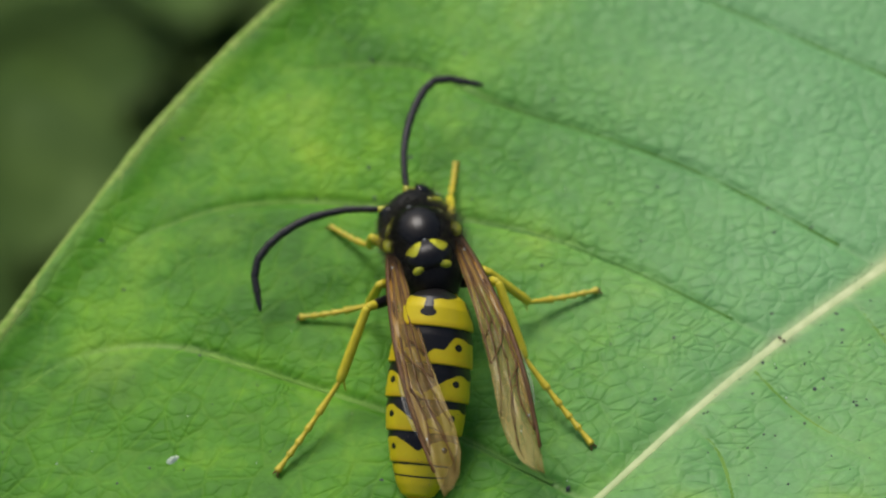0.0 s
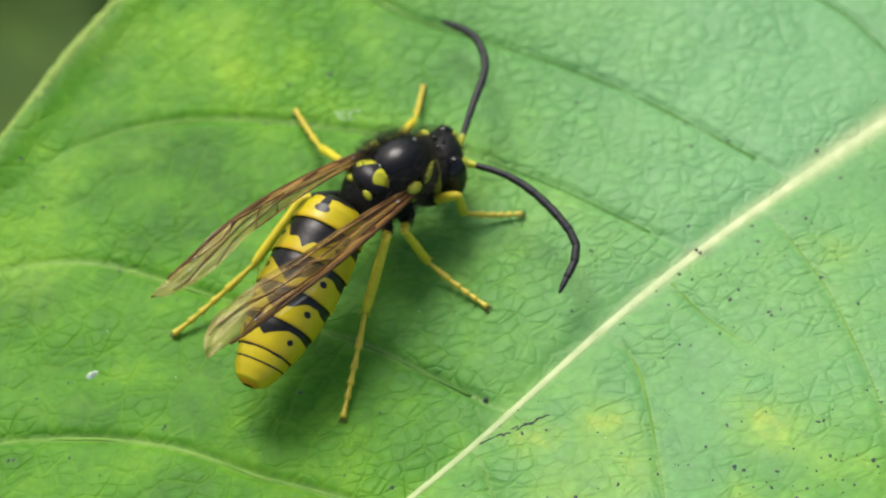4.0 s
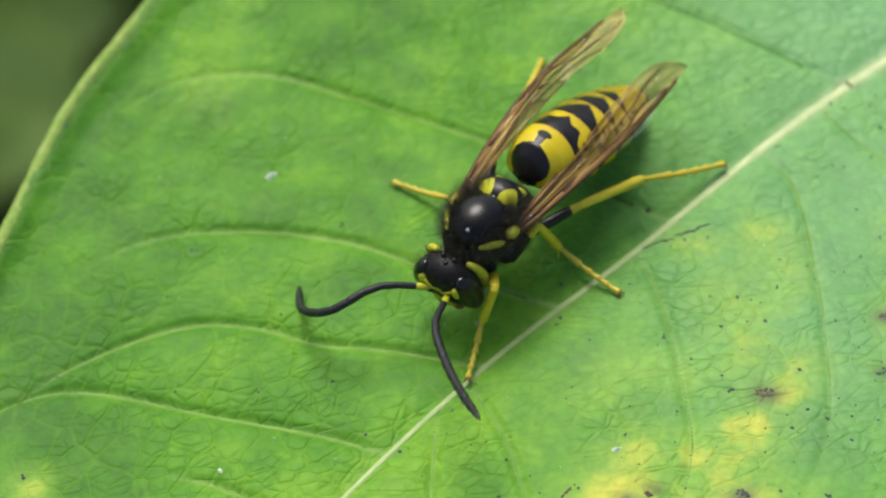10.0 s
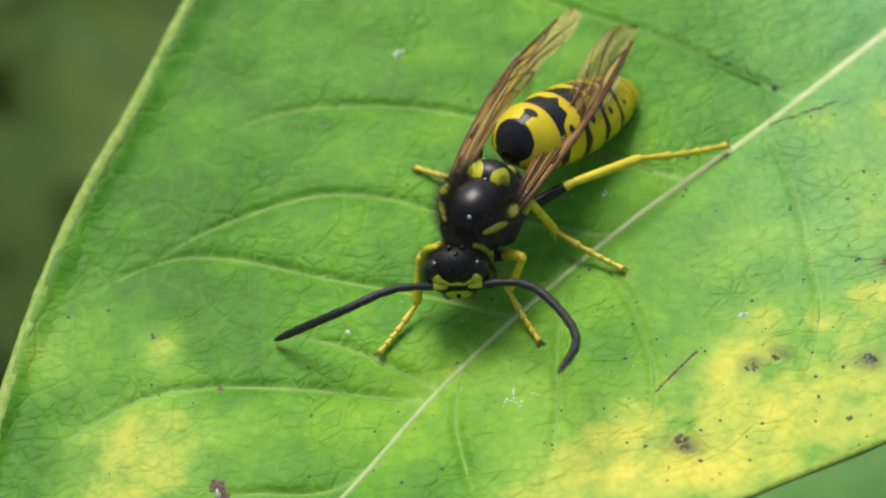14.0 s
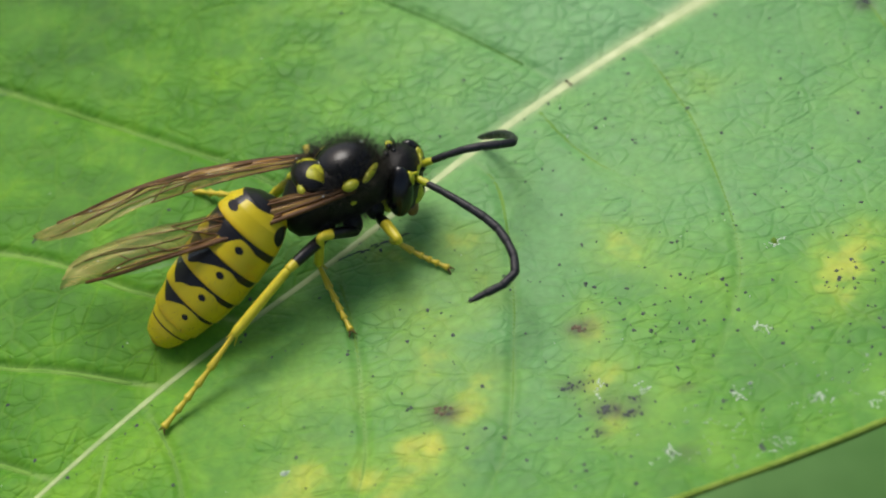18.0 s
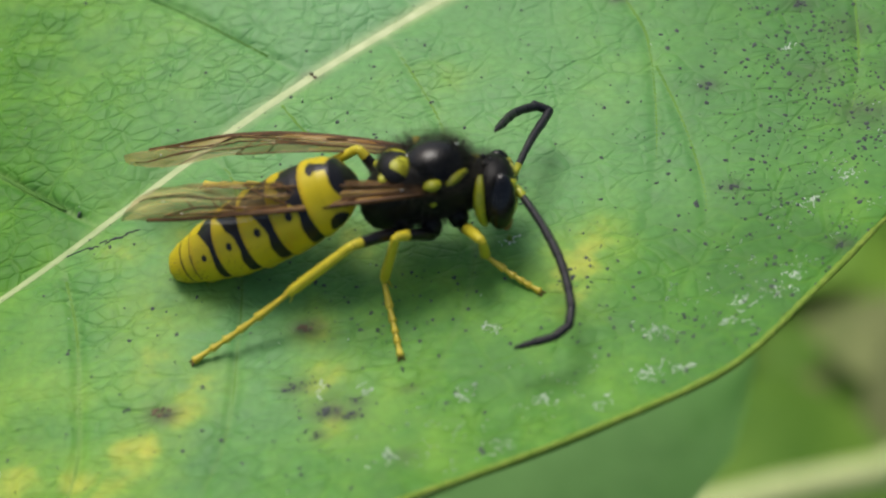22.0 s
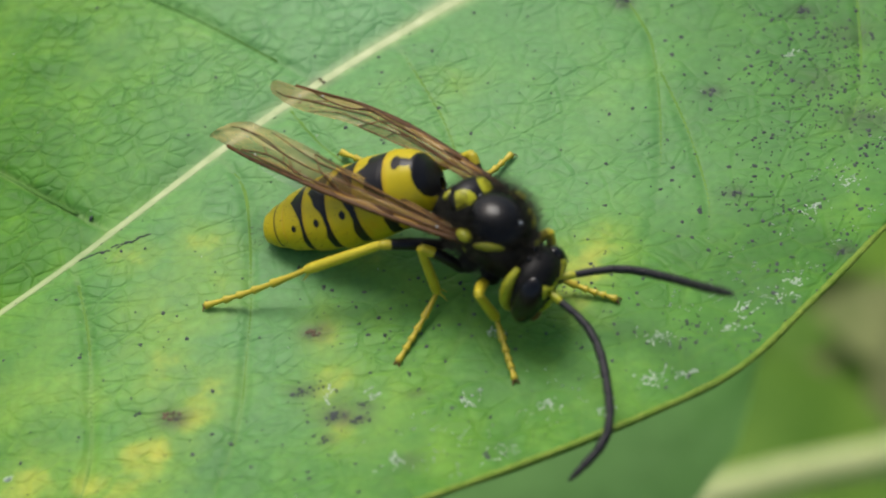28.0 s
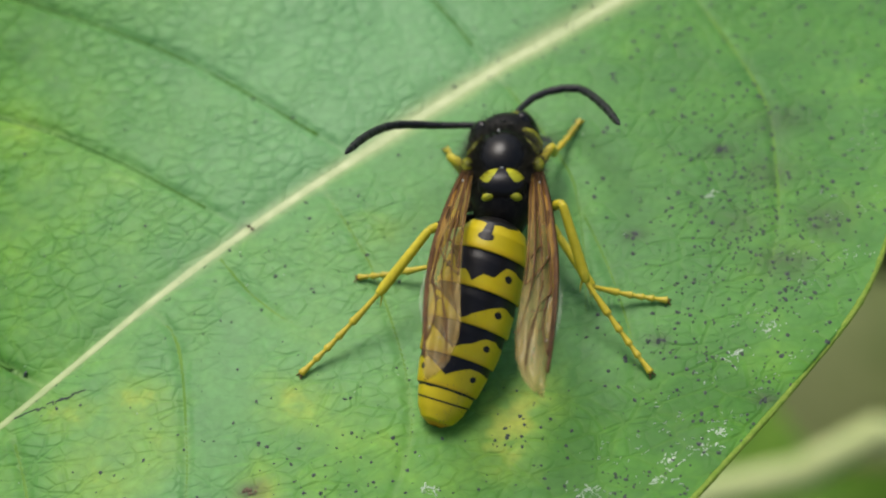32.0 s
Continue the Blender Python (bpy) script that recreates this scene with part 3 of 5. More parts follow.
    w = np.interp(np.linspace(0, 440, SPAN), (0, 130, 200, 258, 316, 370, 440), (0.009, 0.012, 0.021, 0.037, 0.055, 0.080, 0.11))
    z_mid = leaf_z(MID[:, 0], MID[:, 1]) - 0.0178 - 0.26 * w
    rib = meshed("midrib", tube_mesh("midrib", np.c_[MID, z_mid], w, 14, 0.26), MIDRIB, leaf, "pale cream midrib tapering to the tip")
    rib.data.materials.clear()
    rib.data.materials.append(RIB)
    t = np.clip(np.r_[0, np.arange(SPAN), SPAN - 1] / (SPAN - 1.0), 0, 1)
    colours(rib.data, "tone", np.repeat(smooth((t - 0.38) / 0.25)[:, None], 14, 1).reshape(-1, 1).repeat(3, 1))
    for line in VEINS:
        p = spline(line, 64)[4:]
        zz = np.convolve(np.pad([leaf_top(a, b) for a, b in p], 3, "edge"), np.ones(7) / 7, "valid") - 0.0022
        vein = meshed("vein", tube_mesh("vein", np.c_[p, zz], np.interp(np.arange(60), (0, 40, 59), (0.0100, 0.0062, 0.0015)), 10, 0.30), VEIN, leaf)
        below = p[-1, 1] < p[0, 1] - 0.1 and p[-1, 0] > p[0, 0] - 0.7
        pale = np.maximum(smooth((-1.0 - p[:, 0]) / 1.6) * 0.9, 0.55 if below else 0.0) + 0.1 * smooth(np.linspace(-.5, 1, 60))
        colours(vein.data, "tone", np.repeat(np.r_[pale[0], pale, pale[-1]][:, None], 10, 1).reshape(-1, 1).repeat(3, 1))
    for e, lift, r, rind in ((EDGE_L, 0.045, .034, MARGIN), (EDGE_R, 0.008, .015, RIND)):
        p = spline(e, 900)
        ragged = np.array([noise.noise((a * 9, b * 9, 2.0)) * .5 + noise.noise((a * 31, b * 31, 5.0)) * .5 for a, b in p])
        meshed("margin", tube_mesh("margin", np.c_[p + .005 * ragged[:, None], leaf_z(p[:, 0], p[:, 1]) + lift - 0.014], r * (1 + .32 * ragged), 8, 0.7), rind, leaf, "thickened yellowish leaf edge")
    return leaf


def blot(bm, x, y, rx, ry, turn, lift=0.0035):
    """A thin ragged-edged crust on the leaf, sizes in cm."""
    n = 11
    c, s = math.cos(turn), math.sin(turn)
    ring = []
    z0 = leaf_top(x, y)
    for k in range(n):
        a = 2 * math.pi * k / n
        r = random.uniform(0.62, 1.15)
        u, v = math.cos(a) * rx * r, math.sin(a) * ry * r
        px, py = x + c * u - s * v, y + s * u + c * v
        ring.append(bm.verts.new(Vector((px, py, leaf_top(px, py) - 0.001)) * CM))
    top = bm.verts.new(Vector((x, y, z0 + lift + 0.006)) * CM)
    mids = [bm.verts.new((v.co * 0.45 + top.co * 0.55)) for v in ring]
    for k in range(n):
        j = (k + 1) % n
        bm.faces.new((ring[k], ring[j], mids[j], mids[k]))
        bm.faces.new((mids[k], mids[j], top))


def cluster(leaf, name, x, y, rx, ry, count, size, mat, label=""):
    """A ragged group of small crusts, as one mark."""
    bm = bmesh.new()
    for k in range(count):
        a, r = random.uniform(0, 6.28), math.sqrt(random.random())
        d = size * random.uniform(.5, 1.15)
        blot(bm, x + rx * r * math.cos(a), y + ry * r * math.sin(a), d, d * random.uniform(.55, .95), random.uniform(0, 3), 0.0)
    return part(name, bm, mat, leaf, label)


def make_marks(leaf):
    # the larger marks, each a part: x, y, spread, number and size of the crusts, material
    for x, y, rx, ry, count, size, mat in (
            (0.01, 0.03, .018, .010, 4, .012, SCAB), (1.47, .29, .035, .02, 6, .018, SPOT), (-.12, -1.38, .045, .022, 9, .016, SCAB), (-.20, -1.68, .04, .02, 7, .015, SPOT),
            (-.12, -1.67, .03, .012, 4, .012, SPOT), (-.04, -1.70, .012, .01, 2, .014, SPOT), (.07, -1.78, .028, .016, 6, .013, SPOT), (-.06, -1.82, .050, .022, 12, .017, SPOT),
            (.03, -1.86, .024, .012, 5, .018, SPOT), (-.11, -1.94, .016, .025, 4, .012, SPOT), (-.75, -1.70, .04, .028, 12, .016, SCAB), (-.90, -1.67, .022, .010, 4, .012, SPOT),
            (-.95, -2.22, .03, .026, 10, .016, SPOT), (-.59, -2.29, .02, .012, 4, .012, SPOT), (-2.71, .43, .014, .010, 3, .014, SPOT), (-3.05, .84, .012, .014, 3, .010, SPOT),
            (-2.56, -.45, .012, .012, 3, .013, SPOT), (-1.58, 1.36, .012, .010, 3, .013, SPOT), (-3.14, 1.13, .006, .006, 2, .012, SPOT), (-3.80, .10, .012, .010, 3, .012, SPOT),
            (-3.81, -1.91, .016, .012, 4, .014, SCAB), (-1.82, -2.53, .028, .04, 12, .018, SCAB), (-1.46, -2.19, .03, .02, 8, .014, SCAB), (-1.34, -2.15, .03, .014, 7, .013, SCAB),
            (-4.12, -1.59, .01, .012, 3, .012, SPOT), (-4.12, -1.85, .01, .01, 2, .010, SPOT), (-3.40, -2.14, .008, .008, 2, .010, SPOT), (-1.21, -2.39, .01, .01, 3, .012, SPOT),
            (-1.09, -2.52, .02, .01, 4, .012, SPOT), (.59, -1.94, .012, .008, 3, .012, SPOT), (.55, -2.13, .010, .016, 3, .015, SPOT), (.12, -1.21, .008, .006, 2, .010, SPOT),
            (.32, -1.44, .012, .006, 3, .010, SPOT), (.22, -1.32, .006, .004, 2, .009, SPOT), (.27, -1.67, .01, .01, 3, .012, SPOT), (.30, -1.75, .008, .008, 2, .014, SPOT),
            (1.80, -.94, .02, .012, 5, .014, SPOT), (1.93, -.65, .014, .01, 3, .014, SPOT), (2.30, .08, .03, .016, 6, .016, SPOT), (1.79, -.34, .03, .016, 6, .015, SPOT),
            (2.40, -.77, .03, .014, 7, .015, SPOT), (2.18, -1.33, .022, .02, 6, .014, SPOT), (1.43, -1.88, .014, .01, 3, .012, SPOT), (.27, -.38, .012, .012, 3, .010, SPOT),
            (.54, -.22, .012, .008, 3, .010, SPOT), (-.06, -1.15, .012, .01, 3, .011, SPOT), (-3.83, -2.45, .026, .060, 20, .028, SCAB), (.36, -.99, .02, .008, 4, .010, SPOT)):
        cluster(leaf, "leaf_spot", x, y, rx, ry, count, size, mat)
    # the long dark scar beside the midrib
    bm = bmesh.new()
    for k in range(22):
        f = k / 21
        blot(bm, -1.14 + .31 * f, -.80 + .075 * f + random.uniform(-.012, .012) * math.sin(3.1 * f), random.uniform(.012, .026), random.uniform(.004, .009), radians(14 + random.uniform(-14, 14)), 0.0)
    part("scar", bm, SPOT, leaf, "long ragged dark scar beside the midrib")
    bm = bmesh.new()
    for k in range(12):
        f = k / 11
        blot(bm, -1.88 + .19 * f, -2.24 + .17 * f, .018, random.uniform(.007, .012), radians(40), 0.0)
    part("scar", bm, SCAB, leaf, "thin brown scratch across the blade")
    for x, y, a, b, h in ((-2.87, -.11, .032, .022, .016), (-1.455, -1.90, .026, .014, .008), (-3.22, -1.71, .012, .016, .004), (.56, -1.80, .014, .009, .006), (-3.83, -2.47, .012, .030, .020)):
        bm = bmesh.new()
        blot(bm, x, y, a, b, 0.4, h)
        part("white_fleck", bm, CHALK, leaf)
    bm = bmesh.new()
    blot(bm, .80, -1.06, .020, .024, 0.3, .012)
    part("plant_fragment", bm, FRESH, leaf, "tiny bright green plant fragment")
    # whitish branching scrapes near the lower margin
    for x, y, r, n in ((.80, -1.07, .055, 16), (.65, -1.53, .06, 18), (.83, -1.91, .06, 20), (1.35, -1.66, .07, 20), (1.27, -1.88, .08, 24), (1.41, -1.86, .06, 18), (1.65, -1.65, .07, 22),
                       (1.71, -1.57, .06, 18), (1.97, -1.45, .06, 22), (1.87, -1.53, .08, 24), (2.10, -1.08, .07, 18), (2.18, -.18, .04, 9), (.11, -1.75, .05, 12), (.49, -1.85, .05, 12),
                       (.62, -2.10, .08, 16), (.15, -2.10, .08, 16), (-.08, -1.71, .06, 12), (2.3, -.95, .07, 16), (1.05, -1.98, .06, 14), (-1.53, 1.10, .06, 14), (-1.98, -1.12, .03, 6), (-2.5, -2.2, .09, 14)):
        bm = bmesh.new()
        lean = random.uniform(-.3, .6)
        for k in range(n // 2):
            a = lean + random.choice((0, 0, 1.2, -.9)) + random.gauss(0, .2)
            px, py, d = x + r * random.gauss(0, .40), y + r * random.gauss(0, .28), random.uniform(.005, .015)
            for j in range(random.randint(1, 3)):
                blot(bm, px, py, d, random.uniform(.003, .007), a, -0.002)
                a += random.gauss(0, .3)
                px, py = px + 1.5 * d * math.cos(a), py + 1.5 * d * math.sin(a)
        for k in range(n // 3):
            blot(bm, x + r * random.gauss(0, .5), y + r * random.gauss(0, .3), random.uniform(.003, .008), random.uniform(.003, .006), random.uniform(0, 3), 0.0)
        part("white_scrape", bm, CHALK, leaf)
    # the fine dots nobody could count, thicker towards the base of the far half
    bm = bmesh.new()
    n = 0
    while n < 1500:
        x, y = random.uniform(-4.6, 3.4), random.uniform(-3, 2.4)
        if not inside(x, y):
            continue
        side = (y - 0.02) * 0.815 - x * 0.58
        dense = 0.06 if side > 0 else 0.22 + 0.78 * max(0, min(1, (x - 1.3) / 0.9))
        if random.random() > dense:
            continue
        r = random.choice((.004, .005, .006, .007, .009, .013)) * (1.2 if x > 1.6 and side < 0 else 1)
        blot(bm, x, y, r, r * random.uniform(.6, 1), random.uniform(0, 3), 0.0)
        n += 1
    for x, y, rx, ry, count in ((.35, -1.40, .34, .22, 60), (1.10, -1.30, .16, .16, 34), (2.35, -.35, .40, .60, 420), (1.9, -1.0, .3, .4, 120), (-.1, -1.9, .5, .2, 60), (1.3, -1.7, .6, .15, 60)):
        for k in range(count):
            px, py, r = x + rx * random.gauss(0, .6), y + ry * random.gauss(0, .6), random.choice((.004, .006, .008, .012))
            if inside(px, py):
                blot(bm, px, py, r, r * random.uniform(.6, 1), random.uniform(0, 3), 0.0)
    me = part("speckling", bm, SPOT, leaf)
    tagged(me, kind="stuff")
    bm = bmesh.new()
    for k in range(130):
        t = random.random()
        row = int(SPAN * (0.465 + 0.34 * t))
        e, m = EDGE_R[row], MID[row]
        x, y = e + (m - e) * random.uniform(0.02, 0.2)
        for j in range(random.randint(1, 4)):
            blot(bm, x + random.uniform(-.04, .04), y + random.uniform(-.03, .03), random.uniform(.004, .014), random.uniform(.002, .004), random.uniform(-.4, 1.2), 0.0)
    for k in range(70):
        x, y = random.uniform(-3.6, 2.2), random.uniform(-2.4, 1.4)
        if inside(x, y):
            blot(bm, x, y, random.uniform(.004, .009), random.uniform(.002, .004), random.uniform(0, 3), 0.0)
    tagged(part("chalky_dust", bm, CHALK, leaf), kind="stuff")


def inside(x, y):
    """Whether a place in cm lies on the leaf, clear of its edge."""
    poly = np.vstack([EDGE_L[::6], EDGE_R[::-6]])
    a, b = poly, np.roll(poly, -1, 0)
    cross = ((a[:, 1] > y) != (b[:, 1] > y)) & (x < (b[:, 0] - a[:, 0]) * (y - a[:, 1]) / (b[:, 1] - a[:, 1] + 1e-12) + a[:, 0])
    return bool(cross.sum() % 2)


the_leaf = make_leaf()
make_marks(the_leaf)


# ---- the surroundings ----
def make_ground():
    bm = bmesh.new()
    bmesh.ops.create_grid(bm, x_segments=60, y_segments=60, size=30.0)
    for v in bm.verts:
        v.co.z = -0.02 + 0.03 * noise.noise(v.co * 0.7)
    g = part("ground", bm, SOIL)
    tagged(g, "dark soil and low growth under the shrub", "ground", kind="structure")
    bm = bmesh.new()
    for k in range(4200):
        x, y = random.gauss(0.03, 0.30), random.gauss(0.5, 0.30)
        h, lean, a = random.uniform(0.06, 0.24), random.uniform(-0.08, 0.08), random.uniform(0, 6.3)
        w = random.uniform(0.002, 0.005)
        dx, dy = math.cos(a) * w, math.sin(a) * w
        lo = [bm.verts.new((x + s * dx, y + s * dy, -0.03)) for s in (-1, 1)]
        mi = [bm.verts.new((x + s * dx * .8 + lean * .4, y + s * dy * .8 + lean * .3, h * .6)) for s in (-1, 1)]
        tip = bm.verts.new((x + lean, y + lean * .8, h))
        bm.faces.new((lo[0], lo[1], mi[1], mi[0]))
        bm.faces.new((mi[0], mi[1], tip))
    tagged(part("grass", bm, GRASS), "long dull green grass on the ground", "grass", kind="stuff")


def bush_leaf_mesh():
    s = np.linspace(0, 1, 14)[:, None]
    t = np.linspace(-1, 1, 9)[None, :]
    w = 1.55 * np.sin(np.pi * s ** 0.8) ** 0.8
    x = 6.5 * s + 0 * t
    y = w * t
    z = 0.35 * np.abs(t) * w / 1.5 - 1.3 * (s - 0.35) ** 2 + 0.06 * np.sin(9 * s + 5 * np.abs(t))
    return grid_mesh("leaf", np.stack([x, y, z], -1))


def make_shrub(eye, area, depth, count, stem_at, mesh, label, size=(0.7, 1.3)):
    """A shrub whose leaves hang in a sheaf below the great leaf."""
    shrub = new("shrub")
    shrub.location = (stem_at[0], stem_at[1], 0)
    tagged(shrub, label, "shrub")
    base = Vector((stem_at[0], stem_at[1], 0))
    trunk = np.array([(0, 0, -3), (0.6, 0.3, 15), (-0.4, 0.6, 30), (0.2, 0.2, stem_at[2] * 100)])
    meshed("stem", tube_mesh("stem", spline(trunk, 30), np.linspace(0.5, 0.22, 30), 8), DRY, shrub)
    k = 0
    while k < count:
        qx, qy = random.uniform(*area[0]), random.uniform(*area[1])
        f = random.uniform(*depth)
        p = Vector(eye) + (Vector((qx, qy, 0)) - Vector(eye)) * f
        p = p * CM + Vector((0, 0, TOP))
        if p.z < 0.02:
            continue
        ob = new("leaf", mesh)
        ob.parent = shrub
        ob.matrix_basis = Matrix.Translation(p - base) @ pose(0, 0, 0, random.uniform(-30, 30), random.uniform(-10, 35), random.uniform(0, 360)) @ Matrix.Scale(random.uniform(*size), 4)
        k += 1
    return shrub


make_ground()
bush = bush_leaf_mesh()
for poly in bush.polygons:
    poly.use_smooth = True
bush.materials.append(UNDER)
make_shrub((-1.6, -6.2, 8.7), ((-6.5, -2.2), (-0.6, 3.6)), (5.2, 7.2), 200, (-0.16, 0.10, 0.40), bush, "loose dark green shrub far below the leaf", (0.9, 1.7))
fresh = bush.copy()
fresh.materials.clear()
fresh.materials.append(FRESH)
make_shrub((0.6, -6.9, 8.3), ((0.2, 5.0), (-3.9, -0.6)), (3.3, 4.8), 110, (0.10, -0.02, 0.48), fresh, "green leafy shrub just below the leaf", (0.7, 1.4))
make_shrub((0.6, -6.9, 8.3), ((0.2, 5.0), (-3.9, -0.6)), (3.6, 5.4), 120, (0.14, 0.03, 0.40), fresh, "dark green shrub in the shade below the leaf", (0.4, 1.0))

dry = bush.copy()
dry.materials.clear()
dry.materials.append(TAN)
make_shrub((0.6, -6.9, 8.3), ((2.2, 5.6), (-3.0, 0.8)), (3.2, 4.6), 110, (0.20, 0.06, 0.42), dry, "withered yellowish shrub below the leaf", (0.6, 1.2))

# the twig that carries the great leaf
twig = new("twig")
twig.location = (0.07, 0.035, 0)
tagged(twig, "upright green twig carrying the great leaf", "twig")
meshed("stem", tube_mesh("stem", spline(((0, 0, -3), (0.5, 0.2, 20), (-0.3, 0.1, 42), (0, 0, 64)), 40), np.linspace(0.4, 0.2, 40), 8), DRY, twig)
meshed("petiole", tube_mesh("petiole", spline(((-2.75, -1.36, 59.8), (-1.8, -0.95, 60.1), (-0.7, -0.3, 59.8), (0.05, 0, 58.6)), 24), np.linspace(0.10, 0.13, 24), 8), MIDRIB, twig)

# the broad leaf that hangs below the great leaf's lower edge
lower = new("lower_leaf")
lower.matrix_basis = Matrix.Translation((0.0245, 0.0125, TOP - 0.046)) @ pose(0, 0, 0, 4, 6, 196)
tagged(lower, "plain bluish green leaf just below the great leaf", "leaf")
plain = bush.copy()
plain.materials.clear()
plain.materials.append(TEAL)
tagged(new("blade", plain), label="smooth bluish green blade").parent = lower
rib_line = np.c_[np.linspace(.1, 6.3, 20), np.zeros(20), 0.02 - 1.3 * (np.linspace(.1, 6.3, 20) / 6.5 - 0.35) ** 2]
meshed("midrib", tube_mesh("midrib", rib_line, np.linspace(.05, .02, 20), 6, .5), RIBTIP, lower, "paler midrib")

# the pale stalk behind the leaf's lower edge
pale = new("pale_stalk")
pale.location = (0.07, 0.075, 0)
tagged(pale, "pale green leaning stalk below the leaf", "stalk")
meshed("stalk", tube_mesh("stalk", spline(((3.0, 1.0, -2), (2.5, 0.5, 30), (-0.2, -1.3, 44.6), (-1.87, -1.45, 45.0), (-2.9, -1.52, 45.0), (-4.16, -1.69, 45), (-5.6, -2.0, 44.6), (-8, -2.8, 43)), 50), np.linspace(0.30, 0.20, 50), 8), STALK, pale)



# ---- the wasp: x forward, y to its left, z up, the origin in the middle of the thorax ----
HIGH = 0.405
HEAD_AT, WAIST_AT = (0.238, 0, -0.125), (-0.312, 0, 0.022)
WING_AT = (-0.01, 0.155, 0.02)
WING_LENGTH = 1.36
ANTENNA_AT = (0.10, 0.05, 0.03)
ANTENNA_JOINTS = (0, 0.060, *(0.060 + 0.0820 * k for k in range(1, 12)))
LEGS = {  # hip, lengths of femur, tibia and tarsus, share of the femur that is black, thickness
    "front": ((0.07, 0.10, -0.21), (0.20, 0.24, 0.28), 0.40, 0.0240),
    "middle": ((-0.05, 0.125, -0.22), (0.23, 0.28, 0.35), 0.74, 0.0240),
    "hind": ((-0.17, 0.115, -0.17), (0.29, 0.37, 0.50), 0.84, 0.0255),
}


def fuzz(name, parent, centre, size, count, length, low=-0.3, high=2.0):
    """Fine hairs standing on an ellipsoid."""
    bm = bmesh.new()
    k = 0
    while k < count:
        d = Vector((random.gauss(0, 1), random.gauss(0, 1), random.gauss(0, 1))).normalized()
        if d.z < low or d.z > high:
            continue
        p = Vector((d.x * size[0], d.y * size[1], d.z * size[2])) + Vector(centre)
        n = Vector((d.x / size[0], d.y / size[1], d.z / size[2])).normalized()
        n = (n + Vector((random.gauss(-.15, .22), random.gauss(0, .22), random.gauss(.1, .2)))).normalized()
        side = n.cross(Vector((random.gauss(0, 1), random.gauss(0, 1), random.gauss(0, 1)))).normalized() * 0.0006
        tip = p + n * length * random.uniform(.5, 1.1)
        a, b, c = (bm.verts.new(v * CM) for v in (p - side, p + side, tip))
        bm.faces.new((a, b, c))
        k += 1
    return tagged(part(name, bm, HAIR, parent), kind="stuff")


def make_thorax(wasp):
    xs = (-.33, -.318, -.288, -.23, -.13, 0, .08, .14, .185, .205)
    me = loft("thorax", xs, (.0, .045, .09, .130, .152, .156, .147, .124, .075, 0), (0, .03, .075, .110, .122, .118, .106, .085, .045, 0),
              (0, .055, .12, .168, .195, .205, .195, .165, .095, 0), (-.09, -.085, -.065, -.035, -.01, 0, -.01, -.03, -.06, -.08))
    meshed("thorax", me, MATT, wasp, "black hairy thorax")
    ball("scutum", (.012, 0, .024), (.160, .142, .128), BLACK, wasp, "smooth shiny black shield of the thorax", rings=20)
    plate = ball("scutellum", (-.150, 0, .068), (.080, .112, .074), BANDED, wasp, "black hind plate of the thorax with two yellow spots", rings=44)
    plate.data.materials.clear()
    plate.data.materials.append(shell_material("black and lemon yellow cuticle", bright=(0.46, 0.46, 0.018)))
    co = np.array([v.co for v in plate.data.vertices]) / CM
    back, out = -.088 - co[:, 0], np.abs(co[:, 1])
    spot = .03 * (1 - np.hypot((back - .034) / .054, (out - .064) / np.maximum(.041 * (1.25 - 7 * back), .012)))
    colours(plate.data, "mark", np.clip(.5 + spot / .006, 0, 1)[:, None] * np.array([[1.0, 0, 0]]))
    for s in (1, -1):
        ball("pronotal_stripe", (.088, .126 * s, .040), (.066, .016, .020), YELLOW, wasp, "yellow stripe beside the shield", (0, -4, -36 * s))
        ball("tegula", (-.022, .160 * s, .048), (.040, .028, .024), YELLOW, wasp, "yellow wing-base plate")
        ball("tegula_centre", (-.020, .167 * s, .060), (.016, .010, .010), BLACK, wasp)
        ball("metanotal_spot", (-.215, .062 * s, .070), (.020, .032, .020), YELLOW, wasp, turn=(25 * -s, 25, 0))
        ball("pleural_spot", (-.03, .140 * s, -.05), (.022, .014, .018), YELLOW, wasp)
    for x, y, r in ((.135, .02, .013), (-.10, .0, .008)):
        ball("drop_glint", (x * .9, y, .026 + .128 * math.sqrt(max(0, 1 - ((x - .012) / .160) ** 2))), (r, r, r * .8), DROPGLINT, wasp, "tiny pale bead, a water drop on the thorax and a glint on the wing", rings=8)
    fuzz("thorax_hair", wasp, (-.02, 0, 0), (.185, .153, .135), 6500, .10, low=-0.05, high=0.82)
    fuzz("flank_hair", wasp, (-.05, 0, -.03), (.215, .148, .175), 5200, .075, low=-1.0, high=0.1)


